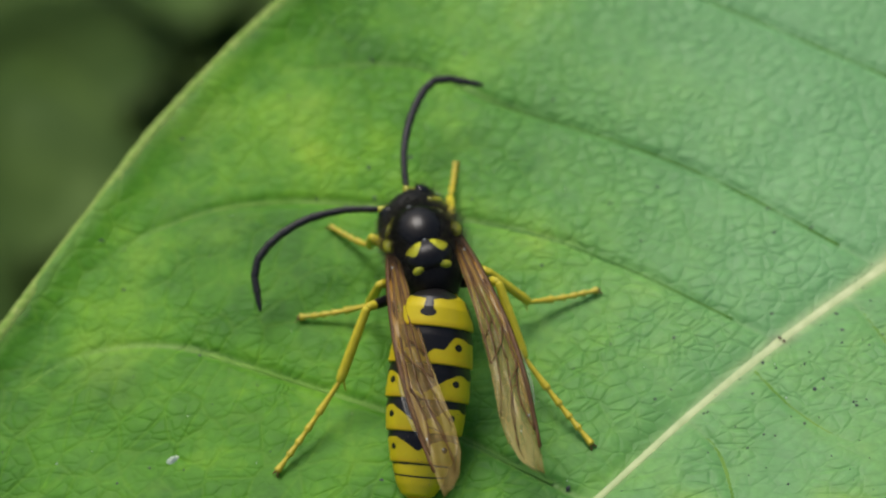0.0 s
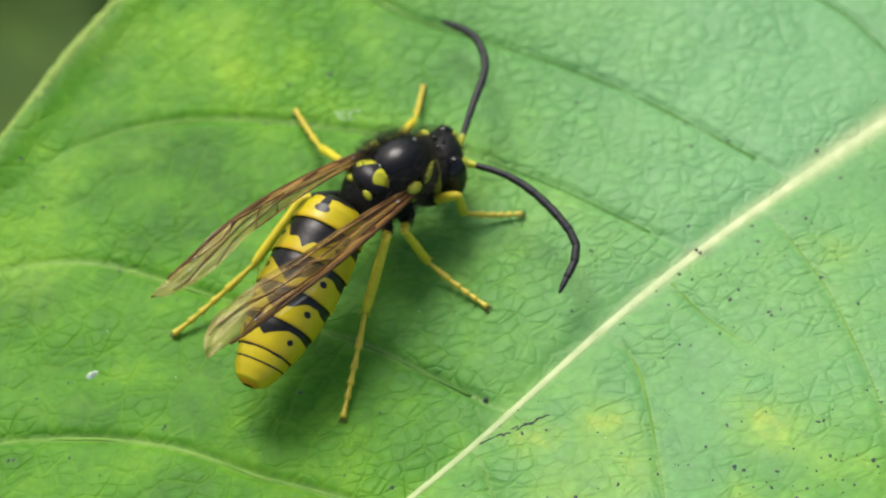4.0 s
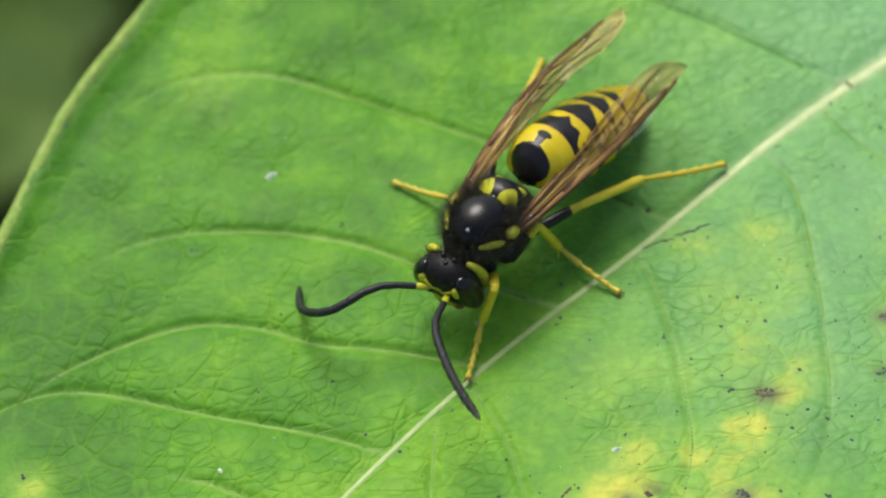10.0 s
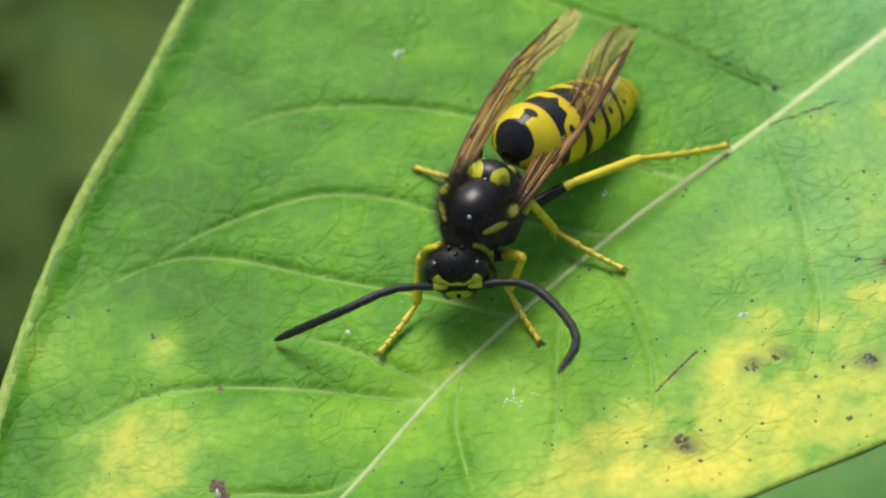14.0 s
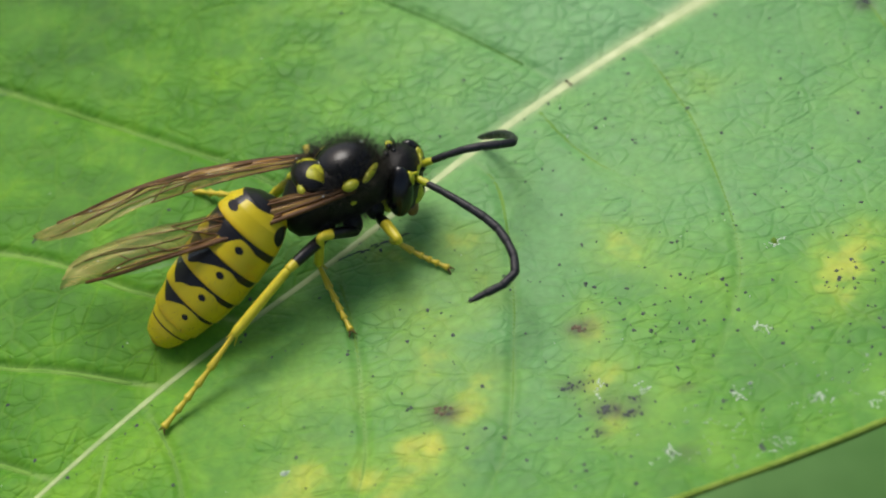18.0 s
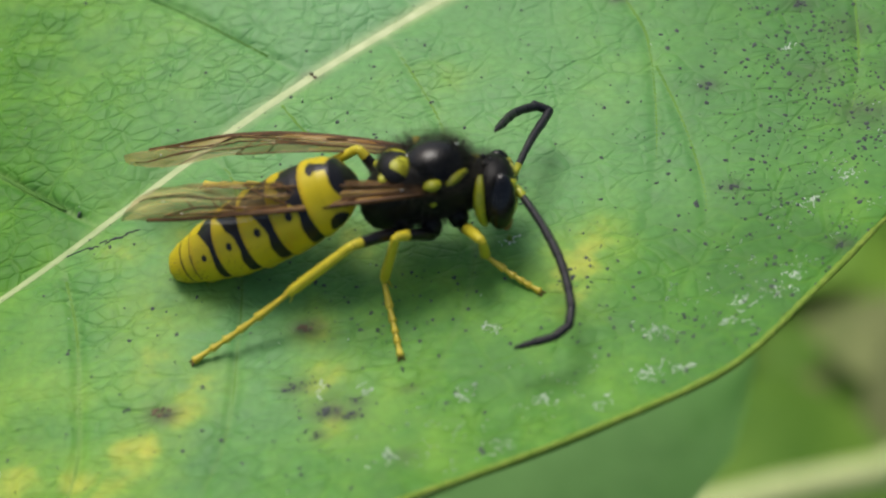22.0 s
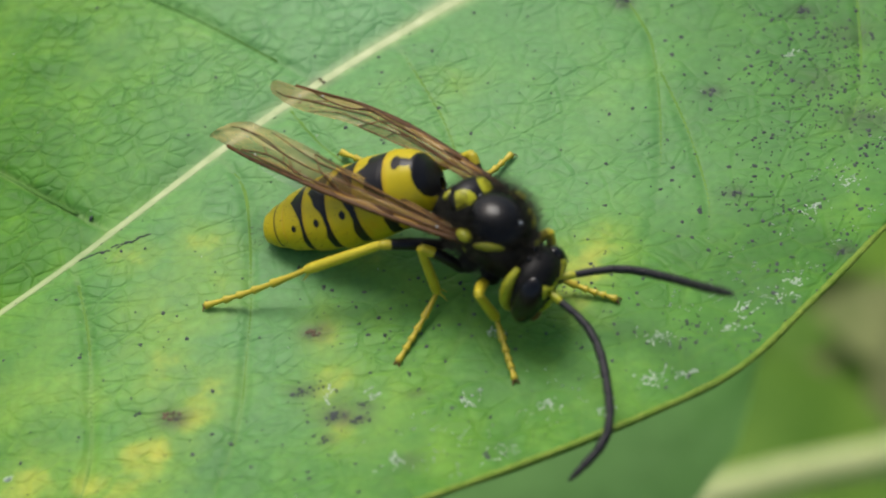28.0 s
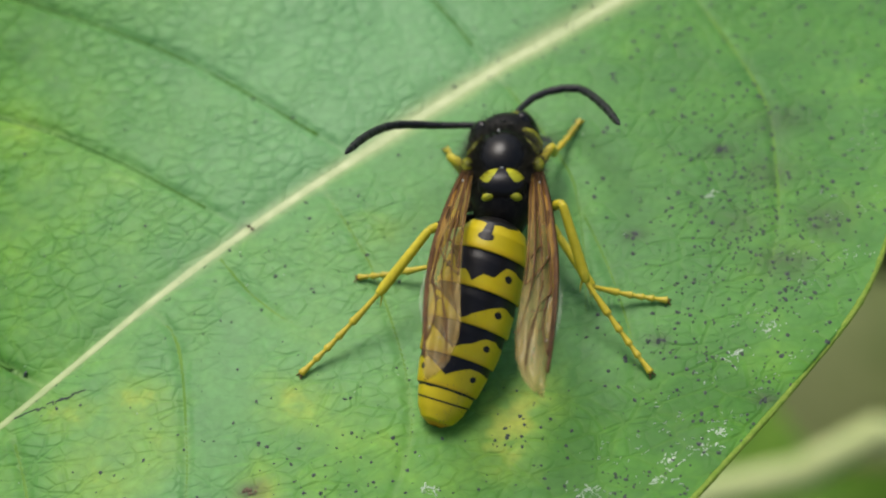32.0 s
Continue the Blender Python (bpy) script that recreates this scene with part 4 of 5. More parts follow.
def make_head(wasp):
    xs = (-.095, -.085, -.06, -.02, .03, .07, .095, .105)
    me = loft("head", xs, (0, .08, .125, .152, .155, .13, .08, 0), (0, .07, .115, .14, .142, .12, .07, 0), (0, .06, .11, .15, .165, .15, .10, 0), sides=48)
    head = meshed("head", me, MATT, wasp, "black and yellow face with large dark eyes")
    head.location = Vector(HEAD_AT) * CM
    for s in (1, -1):
        ball("eye", (.030, .116 * s, .002), (.066, .054, .126), EYE, head, "glossy black compound eye", (12 * s, 0, 10 * s), 18)
        line = spline(((-.055, .078 * s, .106), (-.062, .118 * s, .075), (-.062, .138 * s, .01), (-.05, .134 * s, -.07), (-.03, .11 * s, -.12)), 22)
        meshed("temple_stripe", tube_mesh("temple_stripe", line, .023 * np.sin(np.linspace(.45, 2.8, 22)) + .003, 8), YELLOW, head, "yellow stripe behind the eye")
        ball("eye_notch_mark", (.074, .088 * s, .050), (.026, .030, .042), YELLOW, head)
        # the jaws' brown stands for yellow in the shade of the face
        ball("mandible", (.060, .045 * s, -.140), (.030, .032, .044), CLAW, head, "yellow jaw coloured brown for the shade under the face", (20 * s, 0, 0))
    ball("frons_mark", (.084, 0, .040), (.019, .038, .026), YELLOW, head, "yellow crown-shaped mark between the feelers")
    for s in (1, -1):
        band = spline(((.098, .018 * s, .030), (.097, .045 * s, .052), (.086, .080 * s, .075)), 10)
        meshed("face_band", tube_mesh("face_band", band, (.004, .007, .009, .009, .009, .009, .009, .008, .006, .004), 8), YELLOW, head)
        ball("antenna_socket", (.098, .050 * s, .012), (.020, .022, .022), BLACK, head)
    ball("clypeus", (.068, 0, -.075), (.045, .072, .068), YELLOW, head, "yellow face plate")
    ball("clypeus_spot", (.110, 0, -.068), (.006, .012, .022), BLACK, head)
    for x, y in ((-.005, 0), (-.035, .03), (-.035, -.03)):
        ball("ocellus", (x, y, .138), (.013, .013, .012), EYE, head, rings=8)
    fuzz("head_hair", head, (0, 0, 0), (.10, .165, .14), 900, .075)
    return head


wasp_rings = []


def make_gaster(wasp):
    """The striped abdomen: the first ring carries the others."""
    S = (0, .02, .05, .10, .17, .26, .38, .5, .62, .74, .85, .93, .975, 1.0)
    W = (.028, .085, .130, .160, .176, .184, .189, .188, .179, .158, .130, .102, .074, .030)
    T = (.028, .12, .172, .194, .200, .198, .188, .174, .155, .128, .100, .076, .056, .020)
    B = (.028, .03, .05, .075, .098, .120, .136, .140, .134, .118, .100, .078, .056, .020)
    length = 0.98
    ends = (0, .190, .365, .530, .685, .830, 1.0)
    gaster = None
    for k in range(6):
        a, b = ends[k], ends[k + 1]
        rows = 44
        ls = np.linspace(0 if k == 0 else -0.10, 1, rows)
        s = a + (b - a) * ls
        flare = 1 + 0.030 * smooth((ls - 0.3) / 0.7) - (0.035 if k else 0.0) * (1 - smooth(ls / 0.3))
        flare[-1] *= 0.975 if k < 5 else 1
        w, t, bt = (np.interp(s, S, v) * flare for v in (W, T, B))
        sides = 112
        ph = np.linspace(0, 2 * np.pi, sides, endpoint=False)
        c, sn = np.sin(ph), np.cos(ph)
        P = np.stack([np.broadcast_to(-s[:, None] * length, (rows, sides)), w[:, None] * c[None],
                      np.where(sn[None] > 0, t[:, None], bt[:, None]) * sn[None]], -1)
        me = grid_mesh("tergite", P[:, ::-1], True)
        phi = (np.degrees(ph)[::-1] + 180) % 360 - 180
        phi, L = np.meshgrid(phi, ls)
        wob = np.array([noise.noise((x * 2.2 / 40, y * 5, k * 3.0)) for x, y in zip(phi.ravel(), L.ravel())]).reshape(phi.shape)
        ap = np.abs(phi)
        if k == 0:
            depth = np.clip(.5 + (1 - np.hypot(phi / 84, L / (.33 + .04 * wob))) * 6, 0, 1)
            depth = np.maximum(depth, np.clip(.5 + (1 - np.hypot(phi / 13, (L - .66) / .11)) * 3, 0, 1))
            depth = np.maximum(depth, np.clip(.5 + (1 - np.hypot(phi / 8, (L - .48) / .24)) * 3, 0, 1))
            depth = np.maximum(depth, np.clip(.5 + (1 - np.hypot((ap - 94) / 17, (L - .5) / .24)) * 3, 0, 1))
            depth = np.maximum(depth, (.10 - L) * 20)
        elif k < 5:
            thin = (.36, .36, .34, .30)[k - 1] * smooth((122 - ap) / 16) * (1 - .25 * smooth((78 - ap) / 20))
            dots = np.clip(.5 + (1 - np.hypot((ap - 50) / 6, (L - .52) / .10)) * 2.5, 0, 1)
            if k == 1:
                band = thin + .34 * smooth((44 - ap) / 18) + .24 * np.clip(1 - ap / 13, 0, 1)
            else:
                band = thin + (.62, .54, .40)[k - 2] * np.clip(1 - ap / (50, 46, 38)[k - 2], 0, 1) ** 1.15
            depth = np.maximum((band + 0.04 * wob - L) * 12 + .5, dots)
        else:
            depth = (0.07 + 0.03 * wob - L) * 9 + .5
            line = np.clip(.5 + (.024 - np.abs(L - .33 - .05 * np.cos(np.radians(phi)))) * 22, 0, 1) * (ap < 110)
            depth = np.maximum(depth, line)
        mark = 1 - np.clip(depth, 0, 1)
        tint = 0.25 * smooth((L - .8) / .2) * (0.4 + (ap < 70)) if k < 5 else smooth((L - .86) / .1)
        tint = np.clip(tint + 0.5 * np.clip(wob, 0, 1) * (k == 1), 0, 1)
        colours(me, "mark", np.stack([mark, tint, 0 * mark], -1).reshape(-1, 3))
        if k == 0:
            gaster = meshed("gaster", me, BANDED, wasp, "yellow abdomen with black bands and dots")
        else:
            wasp_rings.append((meshed("tergite", me, BANDED, gaster), a * length))
    bm = bmesh.new()
    for k in range(360):
        s, a = random.uniform(.3, 1), random.uniform(-1.9, 1.9)
        w, t = (np.interp(s, S, v) for v in (W, T))
        p = Vector((-s * length, w * math.sin(a), t * math.cos(a)))
        n = (Vector((0, math.sin(a), math.cos(a))) + Vector((random.gauss(-.6, .2), 0, 0))).normalized()
        sd = n.cross(Vector((1, .3, 0))).normalized() * .0008
        f = [bm.verts.new(v * CM) for v in (p - sd, p + sd, p + n * random.uniform(.015, .035))]
        bm.faces.new(f)
    tagged(part("gaster_hair", bm, HAIR, gaster), kind="stuff")
    gaster.location = Vector(WAIST_AT) * CM
    return gaster


def make_wing(wasp, s):
    """A folded forewing along -x; s is 1 for the left one."""
    n, m = 70, 15
    u = np.linspace(0, 1, n)
    wide = np.interp(u, (0, .08, .2, .35, .5, .65, .78, .88, .95, .985, 1), (.03, .06, .092, .118, .138, .152, .158, .142, .098, .050, .004))
    lead = 0.062 * np.sin(np.pi * u) + 0.012 * (1 - u)
    trail = lead - wide
    v = np.linspace(0, 1, m)
    y = lead[:, None] + (trail - lead)[:, None] * v[None]
    width = (lead - trail)[:, None]
    z = 0.20 * width * np.sin(np.pi * np.clip(v, 0, .75) / .75 * .5)[None] + 0.05 * np.sin(np.pi * u)[:, None] - 0.03 * u[:, None] ** 2
    z = z + 0.007 * np.sin(v[None] * 19) * smooth(u / 0.2)[:, None] * (1 - smooth((u - .8) / .2))[:, None]
    z = z + 0.007 * np.sin(u[:, None] * 21 + v[None] * 7) * (u[:, None] > .4) + 0.002 * np.sin(u[:, None] * 47 - v[None] * 9)
    P = np.stack([np.broadcast_to(-u[:, None] * WING_LENGTH, (n, m)), y * s, z], -1)
    me = grid_mesh("wing", P)
    amber = smooth((.62 - u) / .5)[:, None] * 0.55 + 0.45 * smooth((.34 - v) / .22)[None] * smooth((.9 - u) / .2)[:, None]
    colours(me, "mark", np.stack([np.clip(amber, 0, 1)] * 3, -1).reshape(-1, 3))
    wing = meshed("wing", me, WING, wasp, "amber translucent folded wing with brown veins")
    wing.location = Vector((WING_AT[0], WING_AT[1] * s, WING_AT[2])) * CM

    def at(uu, vv):
        i, k = uu * (n - 1), vv * (m - 1)
        return P[int(round(i)), int(round(k))] + np.array((0, 0, .003))
    lines = (
        ([(0, .1), (.2, .02), (.45, .0), (.65, .0), (.8, .0), (.92, .0)], .022), ([(0, .4), (.2, .25), (.45, .18), (.62, .14)], .012), ([(.02, .6), (.2, .55), (.42, .5), (.6, .45)], .010),
        ([(.1, .9), (.3, .9), (.5, .92), (.6, .95)], .008), ([(.45, .18), (.52, .4), (.56, .7), (.6, .95)], .007), ([(.6, .14), (.68, .28), (.76, .26), (.86, .08)], .008),
        ([(.6, .45), (.7, .5), (.8, .62), (.9, .7)], .006), ([(.68, .28), (.70, .5)], .006), ([(.76, .26), (.80, .6)], .006), ([(.42, .5), (.46, .75), (.5, .92)], .006), ([(.56, .7), (.68, .76), (.78, .9)], .005), ([(.05, .75), (.25, .72), (.45, .70), (.56, .70)], .009), ([(.25, .12), (.5, .08), (.7, .07), (.85, .10)], .009),
        ([(.70, .5), (.80, .6), (.88, .72), (.94, .8)], .005), ([(.62, .14), (.66, .45)], .006))
    for pts, r in lines:
        p = spline([at(*q) for q in pts], 18)
        meshed("wing_vein", tube_mesh("wing_vein", p, np.linspace(r, r * .6, 18) * (.66 if r > .015 else .68), 5, .7), WINGVEIN, wing)
    # the edge of the hind wing that shows beyond the folded fore wing
    a = np.linspace(0, 1, 14)
    q = np.linspace(0, 1, 5)
    edge = np.stack([np.interp(.46 + .34 * a, u, P[:, 0, k]) for k in range(3)], -1)
    flap = edge[:, None] + np.array((0, s, -.35))[None, None] * (.030 * np.sin(np.pi * a ** 1.3) ** .8)[:, None, None] * q[None, :, None] + np.array((0, 0, -.006))
    meshed("hind_wing", grid_mesh("hind_wing", flap), GAUZE, wing, "clear edge of the hind wing")
    # small pale beads added in place of bright glints on the membrane
    for uu, vv, r in ((.10, .35, .007), (.46, .30, .005), (.80, .12, .006), (.86, .5, .004)):
        x, y, z = at(uu, vv)
        ball("drop_glint", (x, y, z), (r, r * .8, r * .6), DROPGLINT, wing, "tiny pale bead, a water drop on the thorax and a glint on the wing", rings=6)
    return wing


def make_antenna(wasp, s):
    """A yellow root and eleven charcoal joints, each a rigid length along +x."""
    made = []
    for k, (a, b) in enumerate(zip(ANTENNA_JOINTS[:-1], ANTENNA_JOINTS[1:])):
        u = np.linspace(-0.06, 1.06, 14)
        if k == 0:
            r = np.interp(u, (-.1, .15, .7, 1.1), (.012, .016, .018, .014))
        else:
            thick = np.interp(a, (.1, .3, .75, .88, .96), (.0165, .0200, .0200, .0165, .0120))
            r = thick * np.interp(u, (-.06, .04, .2, .85, 1.0, 1.06), (.80, .92, .97, 1.03, .98, .82))
            if k == 11:
                r = r * np.interp(u, (0, .5, 1.06), (1, .92, .35))
        me = tube_mesh("joint", np.c_[u * (b - a), 0 * u, 0 * u], r, 10)
        made.append(meshed("antenna_root" if k == 0 else "antenna_joint", me, YELLOW if k == 0 else ANTENNA, wasp, "short yellow root of the feeler" if k == 0 else ""))
    return made


def make_leg(wasp, kind, s):
    hip, lengths, dark, r = LEGS[kind]
    ball("coxa", (hip[0], hip[1] * .75 * s, hip[2] + .03), (.046, .046, .056), MATT, wasp)
    made = []
    u = np.linspace(0, 1, 40)
    rad = r * np.interp(u, (0, .08, .35, .75, .95, 1), (.7, .95, 1.12, 1.0, .85, .7))
    me = tube_mesh("femur", np.c_[u * lengths[0], 0 * u, .012 * np.sin(np.pi * u)], rad, 10)
    colours(me, "mark", np.repeat(smooth((np.r_[0, u, 1] - dark) / .06 + .5)[:, None, None], 10, 1).repeat(3, 2).reshape(-1, 3) * (1, 0, 0))
    made.append(meshed("femur", me, LEGSHELL, wasp, "thigh, black at its root and yellow beyond"))
    rad = r * np.interp(u, (0, .05, .5, .9, 1), (.68, .80, .90, .95, .72))
    made.append(meshed("tibia", tube_mesh("tibia", np.c_[u * lengths[1], 0 * u, 0 * u], rad, 10), LEG, wasp, "yellow shin"))
    if kind != "front":
        for y in (-.012, .012):
            spur = spline(((lengths[1] - .01, y, -.01), (lengths[1] + .04, y * 2.2, -.035)), 5)
            meshed("spur", tube_mesh("spur", spur, (.005, .005, .004, .003, .001), 5), TOE, made[-1])
    v = np.linspace(0, 1, 61)
    steps = (0, .36, .54, .69, .82, 1.0)
    saw = np.ones(61)
    for a, b in zip(steps[:-1], steps[1:]):
        k = (v >= a) & (v <= b)
        saw[k] = .64 + .56 * ((v[k] - a) / (b - a)) ** 2
    me = tube_mesh("tarsus", np.c_[v * lengths[2], 0 * v, -.012 * np.sin(np.pi * v)], r * .70 * saw * np.interp(v, (0, 1), (1, .86)), 8)
    made.append(meshed("tarsus", me, TOE, wasp, "jointed orange-yellow foot"))
    for y in (-1, 1):
        claw = spline(((lengths[2] - .01, 0, 0), (lengths[2] + .018, .012 * y, -.004), (lengths[2] + .024, .02 * y, -.018)), 6)
        meshed("claw", tube_mesh("claw", claw, (.007, .007, .006, .004, .003, .001), 5), CLAW, made[-1])
    return made


LEGSHELL = shell_material("black and yellow leg cuticle", bright=(0.56, 0.47, 0.028), rough=0.36)
wasp = new("wasp")
tagged(wasp, "yellow and black striped wasp with long feelers walking on a leaf", "wasp")
make_thorax(wasp)
wasp_head = make_head(wasp)
wasp_gaster = make_gaster(wasp)
wasp_wings = [make_wing(wasp, s) for s in (1, -1)]
wasp_feelers = [make_antenna(wasp, s) for s in (1, -1)]
wasp_legs = [(kind, s, make_leg(wasp, kind, s)) for s in (1, -1) for kind in ("front", "middle", "hind")]


# ---- what moves ----
STANCES = []


def stance(t, body, trunk, wings, feelers, feet):
    """How the wasp stands at t seconds: place, heading and lean on the leaf; turn and droop of the abdomen, turn of the head and
    how far the abdomen is drawn out; sweep and lift of
    the wings; four places along each feeler from the thorax; the six feet on the leaf (cm and degrees)."""
    STANCES.append((t, (*body[:3], *trunk[:3], *wings, *feelers, body[3], trunk[3]), feet))


def blend(times, values, t):
    """A smooth curve through the values."""
    k = int(np.clip(np.searchsorted(times, t, "right") - 1, 0, len(times) - 2))
    def slope(i):
        if i in (0, len(times) - 1):
            return np.zeros(values.shape[1])
        d0, d1 = (values[i] - values[i - 1]) / (times[i] - times[i - 1]), (values[i + 1] - values[i]) / (times[i + 1] - times[i])
        return np.where(d0 * d1 > 0, 2 * d0 * d1 / (d0 + d1 + 1e-12), 0)
    h = times[k + 1] - times[k]
    u = (t - times[k]) / h
    return ((1 + 2 * u) * (1 - u) ** 2 * values[k] + u * u * (3 - 2 * u) * values[k + 1]
            + h * (u * (1 - u) ** 2 * slope(k) + u * u * (u - 1) * slope(k + 1)))


def along(origin, target, up):
    """A pose at origin (cm) whose x axis points at target and whose z axis leans to up."""
    x = (Vector(target) - Vector(origin)).normalized()
    y = Vector(up).cross(x)
    y = y.normalized() if y.length > 1e-4 else Vector((0, 1, 0))
    z = x.cross(y)
    m = Matrix((x, y, z)).transposed().to_4x4()
    m.translation = Vector(origin) * CM
    return m


def leg_poses(kind, s, foot, sky):
    """Thigh, shin and foot between the hip and the foot's tip, all in the wasp's space (cm)."""
    hip, (a, b, c) = LEGS[kind][0], LEGS[kind][1]
    hip = Vector((hip[0], hip[1] * s, hip[2]))
    foot = Vector(foot)
    flat = foot - hip
    drop = flat.dot(sky)
    flat -= sky * drop
    far = flat.length
    reach = (a + b) * 0.97 + c * 0.93
    if far > reach:
        foot = hip + flat * (reach / far) + sky * drop
        far = reach
    out = flat.normalized()
    rise = 0.38 if kind == "hind" else 0.24
    level = out
    if kind == "middle":
        aside = Vector((0.40, s, 0))
        level = (out * 0.45 + (aside - sky * aside.dot(sky)).normalized() * 0.55).normalized()
    ankle = foot - level * c * math.cos(rise) + sky * (c * math.sin(rise))
    d = ankle - hip
    n = d.length
    if n > (a + b) * 0.985:
        ankle = hip + d * ((a + b) * 0.985 / n)
    elif n < abs(a - b) + 0.12:
        ankle = hip + (out if n < 1e-3 else d / n) * (abs(a - b) + 0.12)
    d = ankle - hip
    n = d.length
    d.normalize()
    f = (a * a - b * b + n * n) / (2 * n)
    h = math.sqrt(max(a * a - f * f, 0.0))
    up = sky + out * 0.12 + Vector(({"front": -0.25, "middle": -0.50, "hind": -0.12}[kind], s * (0.5 if kind == "hind" else 0.2), 0))
    up = (up - d * up.dot(d)).normalized()
    knee = hip + d * f + up * h
    return along(hip, knee, up), along(knee, ankle, up), along(ankle, foot, sky)


def motions():
    stance(0.0, (-1.576, 0.576, 97.6, 0), (-24, -29.5, 24, 0.98), (-4, -0, 2, -1), (0.36, 0.32, -0.08, 0.34, 0.56, -0.08, 0.24, 0.77, -0.15, 0.05, 0.81, -0.26, 0.58, -0.05, -0.05, 0.80, -0.15, -0.03, 0.97, -0.31, -0.03, 0.91, -0.52, -0.08), (-2.01, 1.01, -2.21, 0.53, -2.39, -0.27, -1.36, 1.27, -0.79, 0.43, -0.95, -0.39))
    stance(1.0, (-1.834, 0.680, 113.8, 0), (-20, -20.5, 29, 0.98), (0, -2, 5, 1), (0.42, 0.31, -0.08, 0.44, 0.54, -0.10, 0.39, 0.77, -0.17, 0.23, 0.88, -0.29, 0.57, -0.03, -0.01, 0.78, -0.07, 0.11, 0.95, -0.18, 0.21, 0.85, -0.37, 0.21), (-2.41, 0.94, -2.49, 0.38, -2.39, -0.28, -1.81, 1.53, -1.05, 0.94, -0.80, -0.00))
    stance(2.0, (-1.983, 0.711, 114.9, 0), (-14, -23.5, -16, 0.98), (-2, -5, 4, -3), (0.55, 0.10, 0.02, 0.70, 0.27, 0.12, 0.81, 0.49, 0.16, 0.79, 0.73, 0.10, 0.45, -0.28, -0.06, 0.50, -0.50, -0.03, 0.43, -0.73, -0.04, 0.23, -0.82, -0.07), (-2.67, 1.10, -2.56, 0.35, -2.39, -0.28, -1.97, 1.55, -1.22, 1.05, -0.90, 0.27))
    stance(3.0, (-1.662, 0.540, 67.7, 0), (1, -28.5, -30, 0.98), (-1, -2, 5, -3), (0.57, 0.06, -0.03, 0.76, 0.18, 0.04, 0.90, 0.37, 0.10, 0.87, 0.60, 0.12, 0.34, -0.34, -0.11, 0.32, -0.57, -0.15, 0.25, -0.79, -0.22, 0.07, -0.85, -0.33), (-1.66, 1.22, -2.51, 0.69, -2.32, -0.08, -1.17, 0.86, -1.12, 0.65, -1.22, -0.43))
    stance(4.0, (-1.318, 0.435, 29.9, 0), (25, -12.5, -23, 0.98), (7, 11, 12, 10), (0.55, 0.14, -0.07, 0.74, 0.29, -0.08, 0.83, 0.50, -0.11, 0.80, 0.73, -0.17, 0.42, -0.30, -0.11, 0.46, -0.54, -0.14, 0.43, -0.77, -0.19, 0.24, -0.88, -0.24), (-1.13, 1.19, -1.77, 1.16, -2.47, 0.02, -0.77, 0.37, -1.01, -0.11, -1.74, -0.57))
    stance(4.5, (-1.108, 0.390, 21.1, 0), (11, -28.5, -22, 0.91), (5, 18, 6, 10), (0.61, 0.04, -0.10, 0.85, 0.11, -0.11, 0.89, 0.33, -0.19, 0.82, 0.55, -0.30, 0.45, -0.30, -0.14, 0.54, -0.54, -0.17, 0.39, -0.73, -0.13, 0.16, -0.82, -0.07), (-0.80, 1.07, -1.64, 1.22, -2.02, 0.68, -0.77, 0.21, -0.98, -0.29, -1.75, -0.58))
    stance(6.5, (-0.644, -0.155, -30.2, -8), (20, -29.5, -17, 0.87), (-7, -4, -1, -8), (0.56, 0.13, -0.02, 0.76, 0.27, 0.05, 0.75, 0.50, -0.05, 0.64, 0.67, -0.20, 0.35, -0.32, -0.19, 0.33, -0.55, -0.28, 0.21, -0.76, -0.34, -0.01, -0.86, -0.40), (-0.15, 0.02, -0.18, 0.32, -1.18, 0.92, -0.45, -0.56, -1.06, -0.69, -1.74, -0.52))
    stance(7.0, (-0.871, -0.278, -67.7, -5), (4, -22.5, -15, 0.86), (0, -4, 4, -5), (0.55, 0.14, -0.05, 0.76, 0.26, -0.03, 0.83, 0.48, -0.08, 0.74, 0.69, -0.15, 0.41, -0.30, -0.09, 0.49, -0.52, -0.10, 0.42, -0.70, -0.21, 0.20, -0.68, -0.30), (-0.36, -0.55, -0.18, 0.32, -0.79, 0.51, -1.13, -0.74, -1.18, -0.54, -1.76, 0.19))
    stance(8.0, (-1.185, -0.426, -110.9, 0), (14, -12.5, -15, 0.98), (-0, 3, 10, -1), (0.57, 0.10, -0.03, 0.77, 0.21, 0.02, 0.85, 0.40, -0.02, 0.67, 0.51, -0.12, 0.39, -0.30, -0.08, 0.46, -0.51, -0.15, 0.38, -0.69, -0.27, 0.17, -0.75, -0.38), (-0.96, -0.83, -0.36, -0.24, -0.40, 0.72, -1.60, -0.65, -1.73, -0.21, -1.47, 0.77))
    stance(9.0, (-1.494, -0.551, -127.2, 0), (1, -15.5, -30, 0.98), (-5, -1, 0, 3), (0.59, -0.01, -0.09, 0.82, 0.07, -0.08, 1.00, 0.22, -0.07, 0.90, 0.39, -0.06, 0.40, -0.31, -0.06, 0.49, -0.51, -0.12, 0.41, -0.70, -0.24, 0.21, -0.74, -0.37), (-1.55, -1.10, -0.66, -0.62, -0.24, 0.02, -1.96, -0.48, -1.85, -0.08, -1.36, 0.67))
